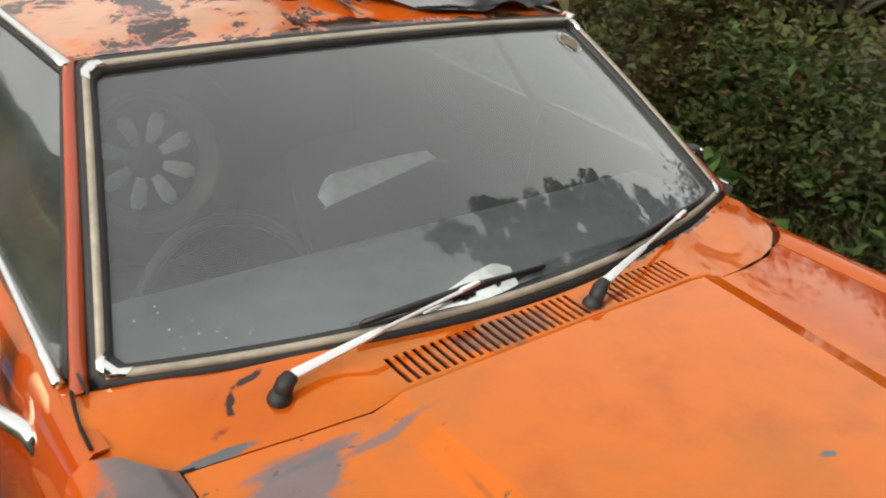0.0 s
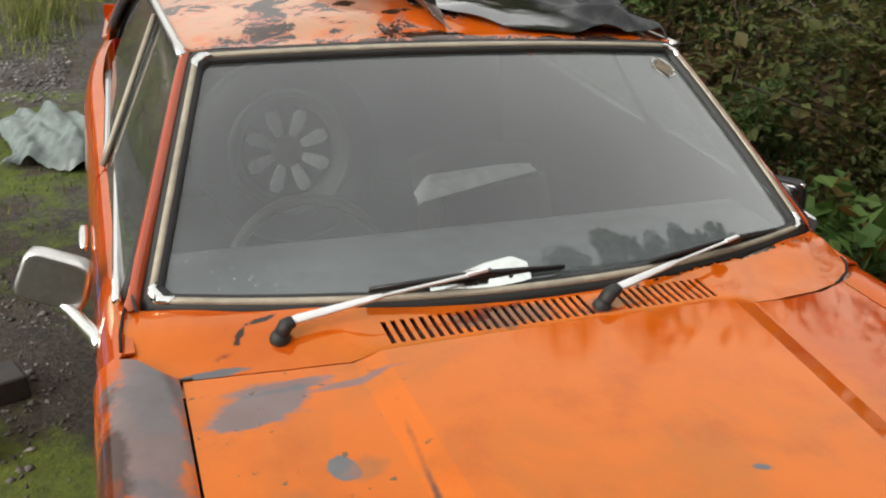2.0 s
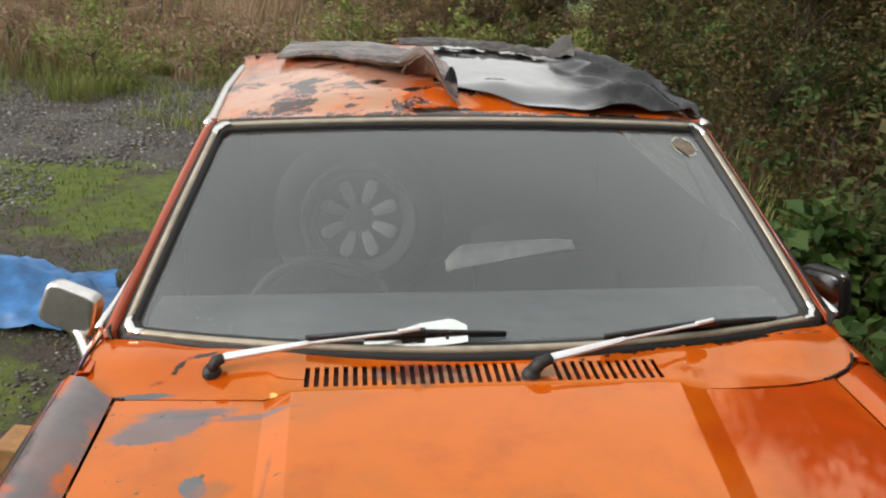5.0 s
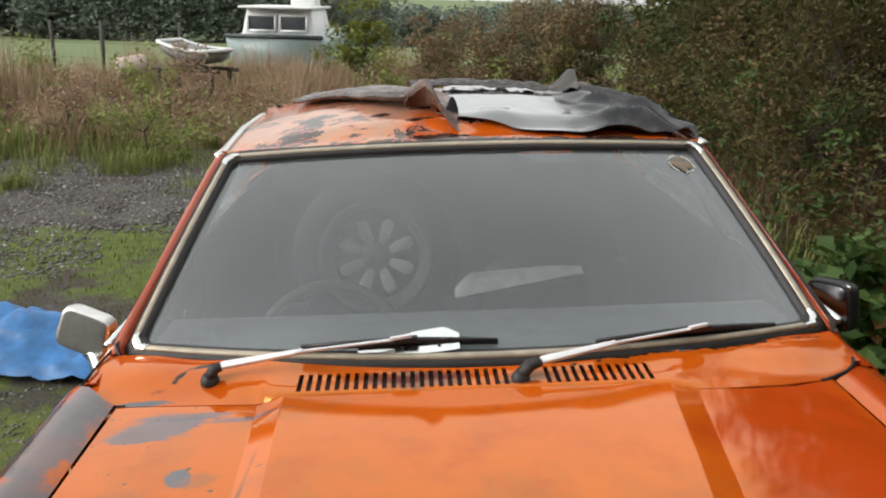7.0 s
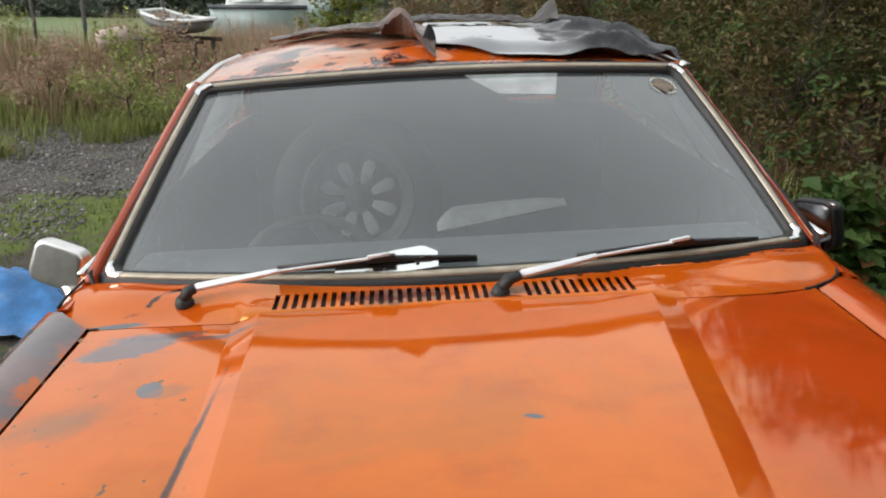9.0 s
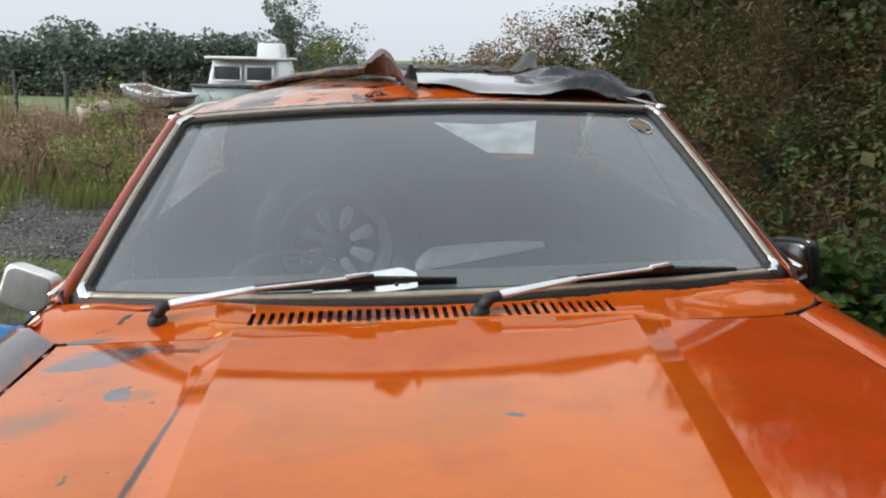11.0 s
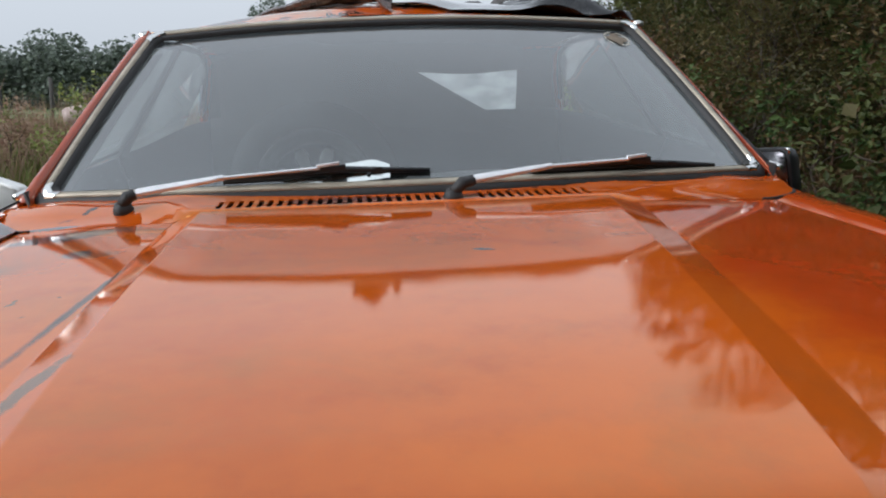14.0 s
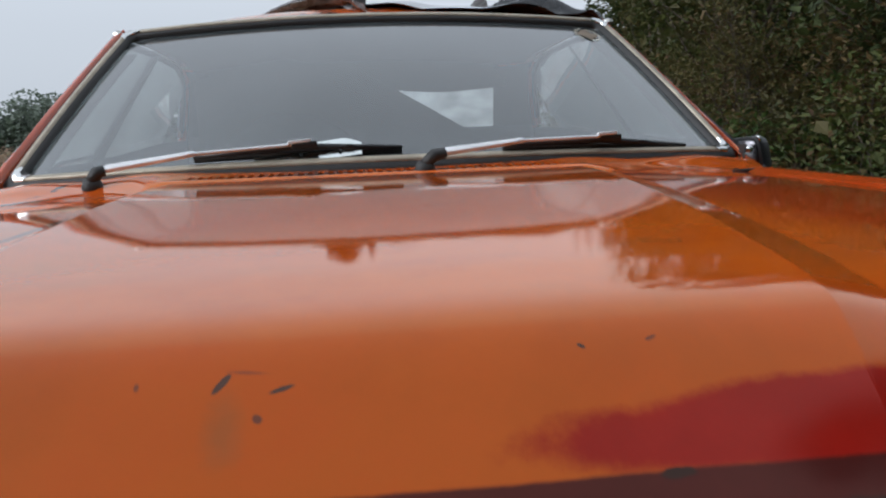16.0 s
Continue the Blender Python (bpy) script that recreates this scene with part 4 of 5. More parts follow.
# wipers
def wiper(pivot, knee, joint, b0, b1):
    pivot, knee, joint, b0, b1 = (Vector(p) for p in (pivot, knee, joint, b0, b1))
    w = part("wiper", lathe([(0.018, -0.030), (0.017, -0.004), (0.013, 0.006), (0.0001, 0.009)], Matrix.Translation(pivot) @ pose(0, 0, 0, 22, 0, 0), 18), M["rubber"], car, "silver windscreen wiper with black pivot cap")
    part("knuckle", tube([pivot + Vector((0, 0, 0.002)), pivot.lerp(knee, 0.45) + Vector((0, 0, 0.008)), knee], [0.014, 0.014, 0.012], 6, flat=0.8), M["rubber"], w, "black wiper knuckle")
    bm = bmesh.new()
    along = (joint - knee).normalized()
    acr = along.cross(Vector((0, -0.6, 0.8))).normalized()
    up = acr.cross(along)
    if up.z < 0:
        up = -up
    rings = []
    for t, wd, th in ((0, 0.0075, 0.005), (0.02, 0.0085, 0.007), (0.41, 0.0060, 0.006), (0.425, 0.0052, 0.007), (0.455, 0.0052, 0.007), (0.46, 0.0032, 0.005), (0.94, 0.0034, 0.004), (1.0, 0.0034, 0.004)):
        p = knee.lerp(joint, t) + up * 0.008 * math.sin(math.pi * t)
        rings.append([p - acr * wd, p - acr * wd * 0.75 + up * th, p + acr * wd * 0.75 + up * th, p + acr * wd])
    part("arm", strips(rings, True, bm, True), M["silver"], w, "silver painted wiper arm", bevel=0.001)
    d = (b1 - b0).normalized()
    blade = part("blade", tube([b0, b0.lerp(b1, 0.25) + up * 0.006, b0.lerp(b1, 0.5) + up * 0.012, b0.lerp(b1, 0.75) + up * 0.006, b1], [0.004, 0.0055, 0.0065, 0.0055, 0.004], 6), M["black"], w, "black wiper blade")
    part("wiping_rubber", strips([[p - up * 0.012 + acr * 0.002, p - up * 0.012 - acr * 0.002, p - acr * 0.003, p + acr * 0.003] for p in (b0, b0.lerp(b1, 0.5) + up * 0.003, b1)], True, None, True), M["rubber"], blade)
    mid = b0.lerp(b1, 0.5)
    part("joint_clip", block(joint + d * 0.008, (0.045, 0.014, 0.012), turn=d.to_track_quat("X", "Z").to_matrix()), M["black"], blade, bevel=0.002)
    part("clip_plate", block(joint + d * 0.0 + up * 0.008, (0.040, 0.008, 0.006), turn=along.to_track_quat("X", "Z").to_matrix()), M["silver"], blade, "silver clip plate", bevel=0.001)
    for t in (0.58, 0.66, 0.74):
        p = b0.lerp(b1, t) + up * 0.010
        part("yoke", block(p, (0.020, 0.006, 0.004), turn=d.to_track_quat("X", "Z").to_matrix()), M["black"], blade)


wiper((-0.500, -0.162, 0.955), (-0.480, -0.155, 0.975), (-0.155, -0.128, 1.004), (-0.340, -0.111, 0.990), (0.024, -0.118, 0.993))
wiper((0.055, -0.212, 0.962), (0.090, -0.198, 0.982), (0.402, -0.104, 0.996), (0.206, -0.132, 0.990), (0.580, -0.038, 0.972))


# door mirrors
def mirror(side):
    # the driver's shows its chrome back; the passenger's is folded round, its glass to the front
    if side < 0:
        c, ax, hw, hh, deep = Vector((-0.832, 0.160, 0.930)), Vector((0.115, -0.033, -0.036)).normalized(), 0.060, 0.047, 0.020
    else:
        c, ax, hw, hh, deep = Vector((0.824, 0.205, 0.920)), Vector((0.043, -0.078, 0.008)).normalized(), 0.057, 0.056, 0.022
    ay = Vector((0, 0, 1)).cross(ax).normalized()
    ay = (ay + Vector((0, 0, -0.14 if side < 0 else 0.04))).normalized()
    az = ax.cross(ay)
    ay = az.cross(ax)

    def at(x, y, z):
        return c + ax * x + ay * y + az * z

    def ring(k, y, top=1.0):
        out = []
        for a in range(32):
            t = 2 * math.pi * a / 32
            cx, cz = math.cos(t), math.sin(t)
            q = (abs(cx) ** 6 + abs(cz) ** 6) ** (-1 / 6)
            out.append(at(hw * cx * q * k * (1.0 - 0.06 * cz * top), y, hh * cz * q * k))
        return out
    front = ((0.80, -1.0), (0.88, -0.99), (0.94, -0.92), (0.98, -0.76), (1.0, -0.4), (1.0, 0.3), (1.0, 0.75), (0.97, 0.95), (0.92, 1.0))
    if side > 0:
        front = ((0.90, -1.0), (0.97, -1.0), (1.0, -0.9), (1.0, 0.0), (0.97, 0.5), (0.90, 0.85), (0.78, 1.0))
    shell = part("door_mirror", strips([ring(k, deep * f) for k, f in front], True, None, True), M["dull_chrome"] if side < 0 else M["black"], car, "chrome door mirror" if side < 0 else "dark door mirror folded forward on a chrome stalk")
    y0 = deep * 1.0 + 0.001 if side < 0 else -deep * 1.0 - 0.001
    tone = plain("mirror", (0.62, 0.64, 0.65), 0.05, 1.0, vary=0.04, bump=0) if side < 0 else plain("dark_mirror", (0.17, 0.165, 0.175), 0.22, 1.0, vary=0.1, scale=20, bump=0)
    part("mirror_glass", strips([ring(0.88, y0), ring(0.86, y0 - side * 0.002)], True, None, True), tone, shell, "mirror glass" if side < 0 else "dark mirror glass")
    if side > 0:
        part("rim_clip", tube([at(hw * 0.80, -deep, hh * 0.97), at(hw * 0.95, -deep, hh * 0.93), at(hw * 0.97, -deep, hh * 0.75)], 0.003, 6), M["chrome"], shell, "bright worn rim corner")
    foot = at(-side * 0.2 * hw, 0, -hh * 0.96)
    part("stalk", tube([(side * 0.762, 0.015, 0.862), (side * 0.772, 0.045, 0.868), Vector((side * 0.785, 0.09, 0.875)).lerp(foot, 0.5), foot], [0.020, 0.016, 0.012, 0.012], 8), M["chrome"], shell, "chrome mirror stalk")


mirror(-1)
mirror(1)

# inside: dashboard, steering wheel, seats
def dash_at(u, v):
    x = -0.66 + 1.32 * u
    back = -0.136 * (1 - (x / 0.68) ** 2) + 0.012
    y = back + (0.215 - back) * min(v / 0.8, 1)
    z = 0.930 + 0.006 * math.sin(math.pi * min(v / 0.8, 1))
    if v > 0.8:
        z -= 0.20 * (v - 0.8) / 0.2
        y += 0.02
    return Vector((x, y, z))


dash = part("dashboard", grid(dash_at, lin(0, 1, 40), lin(0, 1, 24)), M["dash"], car, "dusty grey dashboard top", solid=0.006)
for x in (-0.2, 0.22):
    part("demister_vent", block((x, -0.045, 0.9365), (0.22, 0.022, 0.004)), M["black"], dash, bevel=0.001)
tilt = pose(-0.33, 0.335, 0.762, 68, 0, 0)
steer = part("steering_wheel", strips([[tilt @ Vector(((0.185 + 0.013 * math.cos(b)) * math.cos(a), (0.185 + 0.013 * math.cos(b)) * math.sin(a), 0.013 * math.sin(b))) for b in (2 * math.pi * j / 8 for j in range(8))] for a in (2 * math.pi * i / 40 for i in range(41))]), M["vinyl"], car, "black steering wheel")
part("hub", lathe([(0.0001, 0.03), (0.045, 0.026), (0.055, 0.0), (0.04, -0.03)], tilt, 20), M["vinyl"], steer)
for a in (200, 340):
    part("spoke", tube([tilt @ Vector((r * math.cos(radians(a)), r * math.sin(radians(a)), 0.01)) for r in (0.04, 0.11, 0.185)], [0.016, 0.012, 0.011], 6), M["vinyl"], steer)
part("column", tube([(-0.33, 0.34, 0.757), (-0.33, 0.12, 0.69)], 0.03, 10), M["vinyl"], steer)


def seat(x):
    s = part("front_seat", grid(lambda u, v: Vector((x - 0.23 + 0.46 * u, 0.30 + 0.46 * v, 0.55 + 0.035 * math.sin(math.pi * u) - 0.03 * v)), lin(0, 1, 10), lin(0, 1, 10)), M["vinyl"], car, "dark vinyl front seat", solid=0.13)
    part("backrest", grid(lambda u, v: Vector((x - 0.22 + 0.44 * u + 0.0 * v, 0.74 + 0.20 * v - 0.03 * math.sin(math.pi * u), 0.55 + 0.30 * v - 0.05 * (abs(2 * u - 1) ** 3) * v)), lin(0, 1, 14), lin(0, 1, 8)), M["vinyl"], s, solid=0.09)
    part("runner", block((x, 0.5, 0.385), (0.36, 0.4, 0.07)), M["void"], s)


seat(0.32)
bench = part("rear_bench", grid(lambda u, v: Vector((-0.62 + 1.24 * u, 0.98 + 0.42 * v, 0.545 + 0.02 * math.sin(math.pi * v))), lin(0, 1, 12), lin(0, 1, 6)), M["vinyl"], car, "dark vinyl rear bench", solid=0.18)
part("backrest", grid(lambda u, v: Vector((-0.62 + 1.24 * u, 1.36 + 0.12 * v, 0.53 + 0.485 * v)), lin(0, 1, 12), lin(0, 1, 6)), M["vinyl"], bench, solid=0.12)
part("parcel_shelf", block((0, 1.70, 0.955), (1.2, 0.44, 0.02)), M["lining"], car)
# the lining has come down on the driver's side and hides part of the rear window
part("hanging_lining", grid(lambda u, v: Vector((-0.57 + (0.50 + 0.52 * v) * u, 1.36 + 0.04 * math.sin(5 * u + 2 * v), 1.262 - 0.30 * v - 0.015 * math.sin(9 * u))), lin(0, 1, 24), lin(0, 1, 12)), M["lining"], car, "dark roof lining hanging down", solid=0.004)

part("rear_valance", grid(lambda u, v: Vector((-0.52 + 1.04 * u, 1.475 + 0.01 * v, 1.262 - 0.112 * v + 0.006 * math.sin(14 * u) * v)), lin(0, 1, 24), lin(0, 1, 5)), M["lining"], car, "sagging edge of the roof lining", solid=0.004)
M["rim"] = plain("dull_rim", (0.075, 0.075, 0.075), 0.5, 0.0, scale=40)
# things lying in the car
spare = thing("spare_wheel", "old alloy spare wheel standing on the rear bench", "wheel", m=CAR @ pose(-0.241, 1.045, 0.812, 90 - 14, 0, 0))
part("tyre", lathe([(0.172, -0.08), (0.20, -0.092), (0.25, -0.088), (0.262, -0.06), (0.262, 0.06), (0.25, 0.088), (0.20, 0.092), (0.172, 0.08)], Matrix(), 40), M["tyre"], spare, "black tyre")
rim = part("rim", lathe([(0.168, -0.07), (0.178, 0.082), (0.170, 0.088), (0.160, 0.070), (0.150, 0.045), (0.135, 0.040)], Matrix(), 40), M["rim"], spare, "dull alloy rim")
part("hub", lathe([(0.0001, 0.035), (0.020, 0.034), (0.026, 0.025), (0.044, 0.030), (0.048, 0.020), (0.050, -0.02)], Matrix(), 28), M["vinyl"], rim, "dark wheel hub")
part("back_plate", lathe([(0.0001, -0.01), (0.14, -0.01)], Matrix(), 28), M["void"], rim)
for k in range(8):
    a = 2 * math.pi * (k + 0.5) / 8
    m8 = pose(0, 0, 0, 0, 0, math.degrees(a))
    part("spoke", strips([[m8 @ Vector((r, -w2, z - 0.012)), m8 @ Vector((r, -w2, z)), m8 @ Vector((r, w2, z)), m8 @ Vector((r, w2, z - 0.012))] for r, w2, z in ((0.046, 0.011, 0.030), (0.070, 0.017, 0.040), (0.105, 0.021, 0.046), (0.124, 0.012, 0.044))], True, None, True), M["alloy"], rim, bevel=0.003)

# pale piece added in place of the lit top edge of the seat back
seat_top_ob = thing("lit_seat_top", "pale piece added for the lit top of the passenger seat back", "seat cover", m=CAR)
part("cover_top", grid(lambda u, v: Vector((-0.02 + 0.345 * u, 0.535 + 0.05 * u - 0.02 * math.cos(math.pi * v), 0.850 + 0.042 * u + 0.050 * min(1.0, u / 0.14 + 0.05) ** 0.5 * max(0.02, 1 - u) ** 0.55 * v)), lin(0, 1, 24), lin(0, 1, 8)), M["lit_seat_tone"], seat_top_ob, solid=0.02)
part("cover_skirt", grid(lambda u, v: Vector((0.06 + 0.28 * u, 0.56 + 0.02 * v, 0.86 + 0.03 * u - 0.26 * v + 0.0 * u)), lin(0, 1, 12), lin(0, 1, 8)), M["vinyl"], seat_top_ob, "dark piece below the pale seat top", solid=0.02)

plate = thing("mirror_plate", "loose old mirror glass lying at the foot of the windscreen", "mirror", m=CAR)
M["plate"] = plain("spotted_mirror", (0.86, 0.90, 0.87), 0.16, 1.0, vary=0.12, scale=30, bump=0.1)


def plate_at(u, v):
    wide = 0.275 * u
    low = 0.012 + 0.012 * (2 * u - 1) ** 4 * (u > 0.5)
    high = bend([(0.0, 0.030), (0.30, 0.062), (0.55, 0.092), (0.85, 0.104), (1.0, 0.080)], u)
    return screen(-0.345 + wide, low + (high - low) * v + 0.002 * math.sin(9 * u), 0.0145)


part("sheet", grid(plate_at, lin(0, 1, 24), lin(0, 1, 7)), M["plate"], plate, solid=0.002)
for u, v in ((-0.125, 0.040), (-0.225, 0.026)):
    part("hole", lathe([(0.0001, 0.0), (0.0035, 0.0)], Matrix.Translation(screen(u, v, 0.0178)) @ pose(0, 0, 0, 40, 0, 0), 10), M["black"], plate)

# torn black sheet and peeled skin on the roof
rng = np.random.default_rng(4)


def wrinkle(x, y, k=1.0):
    return k * (0.010 * noise.noise(Vector((x * 7, y * 5, 1.3))) + 0.006 * noise.noise(Vector((x * 19, y * 13, 4.1))) + 0.008 * abs(noise.noise(Vector((x * 11 + y * 9, y * 3, 7.7)))))


polythene = thing("black_sheet", "wet black polythene sheet spread over the car roof", "plastic sheet", m=CAR)


def sheet_at(u, v):
    # front edge runs from the middle of the roof to the passenger corner
    fx = -0.06 + 0.63 * u
    fy = 0.388 + 0.16 * (1 - u) ** 4 + 0.055 * smooth01((u - 0.55) / 0.35) + 0.004 * math.sin(11 * u) + 0.004 * math.sin(31 * u)
    y = fy + (1.25 - fy) * v
    x = fx + 0.06 * v * (1 - u)
    x = min(x, bend(GUT, max(y, 0.42)) + 0.012)
    fan = abs(math.sin(7.0 * math.atan2(y - 0.36, x - 0.62) + 1.5 * noise.noise(Vector((x * 5, y * 5, 3))))) ** 3
    z = roof_z(x, max(y, 0.43)) + 0.008 + wrinkle(x, y, 0.10 + 1.2 * smooth01((u - 0.58) / 0.22)) + 0.020 * fan * smooth01((u - 0.50) / 0.2) + 0.010 * abs(math.sin(9.0 * (x - 0.5 * y))) ** 6 * smooth01((0.22 - v) / 0.15) * smooth01((0.45 - u) / 0.2)
    z += 0.018 * math.exp(-((u - 0.86) / 0.05) ** 2) * math.exp(-((v - 0.30) / 0.25) ** 2) + 0.02 * math.exp(-(((u - 0.7) + 0.6 * (v - 0.3)) / 0.05) ** 2) * smooth01(v / 0.1) * smooth01((0.6 - v) / 0.2)
    # stiff folds fan in from the passenger's corner
    for tilt, across, tall in ((0.55, 0.10, 0.020), (0.95, 0.26, 0.026), (1.6, 0.46, 0.022)):
        off = (v - across) + tilt * (u - 0.80) * 0.5
        z += tall * math.exp(-abs(off) / 0.030) * smooth01((u - 0.55) / 0.12) * smooth01(v / 0.12)
    return Vector((x, y, max(z, roof_z(x, max(y, 0.43)) + 0.004)))


part("sheet", cloth(sheet_at, 90, 80), M["polythene"], polythene, solid=0.002)
part("tab", grid(lambda u, v: Vector((-0.035 + 0.030 * u, 0.52 + 0.01 * v, roof_z(0, 0.52) + 0.010 + (0.040 - 0.03 * (2 * u - 1) ** 2) * v)), lin(0, 1, 7), lin(0, 1, 5)), M["black"], polythene, "black upright tab", solid=0.008)

skin = thing("peeled_roof_skin", "peeled brown-black vinyl roof covering folded into a ridge", "roof covering", m=CAR)


def ridged(x, y, s, k):
    return 1 - 2 * abs(noise.noise(Vector((x * s, y * s, k))))


def skin_at(u, v):
    # a long rolled fold from the driver's side to a raised peak, then a low torn edge
    x = -0.47 + 0.46 * u
    rag = 0.014 * noise.noise(Vector((u * 9, 1, 1))) + 0.005 * noise.noise(Vector((u * 31, 2, 1)))
    y = 1.02 - 0.60 * u ** 1.3 + (0.55 - 0.25 * u) * v * v + 0.02 * math.sin(9 * u) + rag * (1 - v)
    peak = 0.042 * math.exp(-((u - 0.83) / 0.075) ** 2)
    tall = 0.018 + 0.006 * noise.noise(Vector((u * 5, 3, 3))) + 0.016 * smooth01((u - 0.35) / 0.4) + peak
    tall *= smooth01((0.97 - u) / 0.10) * 0.93 + 0.07
    crest = tall * math.sin(math.pi * min(1, 0.10 + v * 2.5)) ** 0.6 if v < 0.36 else 0.010
    folds = 0.006 * ridged(u * 3 + v * 1.2, v * 12 - u * 1.5, 1, 2) + 0.0022 * ridged(u * 7 + v * 3, v * 21, 1, 5)
    z = roof_z(x, max(0.43, y)) + 0.004 + max(0.0, crest) + folds * (0.25 + 0.9 * min(1, v * 6)) * smooth01((1.0 - u) / 0.08)
    # the lip leans forward over the paint
    if v < 0.15:
        y -= 0.016 * math.sin(math.pi * v / 0.15)
    return Vector((x, y, max(z, roof_z(x, max(0.43, y)) + 0.003)))


part("fold", cloth(skin_at, 130, 80), M["peeled"], skin, solid=0.002)
# the corner of the fold stands up in a pointed dark curl
part("curl", cloth(lambda u, v: Vector((-0.135 + 0.052 * u - 0.008 * math.sin(3.0 * u) * v, 0.520 + 0.020 * math.sin(2.4 * u) - 0.010 * v, roof_z(-0.10, 0.52) + 0.030 + (0.016 + 0.034 * u ** 1.5 + 0.006 * noise.noise(Vector((u * 5, v * 4, 1)))) * v)), 16, 12), M["peeled"], skin, "brown curled corner", solid=0.003)
flap = thing("peeled_flap", "curled flap of peeled vinyl standing up on the roof", "roof covering", m=CAR)


M["dark_peel"] = plain("dark_peeled_vinyl", (0.045, 0.038, 0.034), 0.45, vary=0.6, scale=24, bump=0.4)


def flap_at(u, v):
    x = -0.12 + 0.47 * u
    y = 1.02 - 0.19 * u ** 2 + 0.12 * v + 0.02 * noise.noise(Vector((u * 11, 5, v)))
    tall = 0.016 + 0.014 * abs(noise.noise(Vector((u * 7, 2, 9)))) + 0.060 * smooth01((u - 0.88) / 0.11)
    z = roof_z(x, y) + 0.006 + tall * math.sin(math.pi * (0.1 + 0.75 * v)) + 0.008 * ridged(x, y, 16, 3) + 0.004 * ridged(x, y, 40, 6)
    return Vector((x, y, max(z, roof_z(x, y) + 0.004)))


part("flap", cloth(flap_at, 90, 36), M["dark_peel"], flap, solid=0.003)
edge = thing("peeled_edge", "strip of curled peeled vinyl along the roof side", "roof covering", m=CAR)
part("strip", cloth(lambda u, v: Vector((0.40 + 0.13 * u - 0.03 * v, 1.02 - 0.38 * u + 0.05 * v, roof_z(0.40 + 0.13 * u - 0.03 * v, 1.02 - 0.38 * u + 0.05 * v) + 0.012 + (0.026 + 0.008 * math.sin(13 * u)) * math.sin(math.pi * (0.15 + 0.75 * v)))), 40, 12), M["peeled"], edge, solid=0.003)


# ---------------------------------------------------------------- ground
def ground_z(x, y):
    z = 0.02 * noise.noise(Vector((x * 0.9, y * 0.9, 0.2))) + 0.035 * noise.noise(Vector((x * 0.3, y * 0.3, 3.0)))
    z -= 0.036 * max(0.0, min(y, 70.0) - 6.0)
    z += 0.16 * smooth01((x - 1.3) / 1.6) * smooth01((9 - y) / 4)
    if -1.0 < x < 1.0 and -1.6 < y < 2.7:
        z = min(z, 0.0)
    return z


def spread(near0, near1, step, far, grow=1.22):
    out = [near0 + step * k for k in range(int((near1 - near0) / step) + 1)]
    s, a, b = step, out[0], out[-1]
    lo, hi = [], []
    while a > -far:
        s *= grow
        a -= s
        lo.append(a)
    s = step
    while b < far:
        s *= grow
        b += s
        hi.append(b)
    return lo[::-1] + out + hi


gx, gy = spread(-7.0, 5.0, 0.16, 900), spread(-4.0, 10.0, 0.16, 900)
ground = link("ground", grid(lambda x, y: Vector((x, y, ground_z(x, y) + 0.012 * noise.noise(Vector((x * 4, y * 4, 9))))), gx, gy), M["ground"])
tagged(ground, "mossy gravel ground running out to a green field", "ground", kind="structure")

# gravel
rng = np.random.default_rng(7)


def pebbles(n, x0, x1, y0, y1, size):
    base = np.array([(1, 0, 0), (-1, 0, 0), (0, 1, 0), (0, -1, 0), (0, 0, 1), (0, 0, -0.5)], float)
    tri = np.array([(0, 2, 4), (2, 1, 4), (1, 3, 4), (3, 0, 4), (2, 0, 5), (1, 2, 5), (3, 1, 5), (0, 3, 5)])
    px, py = rng.uniform(x0, x1, n), rng.uniform(y0, y1, n)
    keep = [k for k in range(n) if noise.noise(Vector((px[k] * 0.8, py[k] * 0.8, 5.5))) + 0.4 * noise.noise(Vector((px[k] * 2.3, py[k] * 2.3, 1.5))) + (0.50 if 4.2 < py[k] < 7.2 else 0.15 if py[k] < 2.6 else -0.25) > 0.02]
    px, py = px[keep], py[keep]
    n = len(keep)
    s = size * np.where(py < 2.4, 0.62, 1.0)[:, None, None] * rng.uniform(0.5, 1.6, (n, 1, 3)) * rng.uniform(0.6, 1.5, (n, 1, 1)) * np.array([1, 1, 0.6])
    a = rng.uniform(0, 2 * math.pi, n)
    rot = np.stack([np.stack([np.cos(a), -np.sin(a), 0 * a], 1), np.stack([np.sin(a), np.cos(a), 0 * a], 1), np.stack([0 * a, 0 * a, 1 + 0 * a], 1)], 1)
    pz = np.array([ground_z(x, y) for x, y in zip(px, py)])
    v = np.einsum("nij,nkj->nki", rot, base[None] * s * rng.uniform(0.75, 1.25, (n, 6, 1))) + np.stack([px, py, pz], 1)[:, None]
    f = (tri[None] + (np.arange(n) * 6)[:, None, None]).reshape(-1, 3)
    return v.reshape(-1, 3), f


def pebble_material():
    m = Mat("loose_gravel", Roughness=0.7)
    r = m.island()
    m.set(Base_Color=m.mix(m.ramp(r, 0.93, 0.99), m.mix(r, (0.050, 0.047, 0.044), (0.19, 0.178, 0.165)), (0.36, 0.34, 0.32)))
    return m.bump(m.noise(60, 5), 0.4, 0.004).m


M["pebble"] = pebble_material()
v, f = pebbles(38000, -6.5, -0.9, -0.2, 7.4, 0.0135)
tagged(raw("gravel", v.tolist(), f.tolist(), M["pebble"], smooth=True), "loose grey gravel scattered among moss", "gravel", kind="stuff")


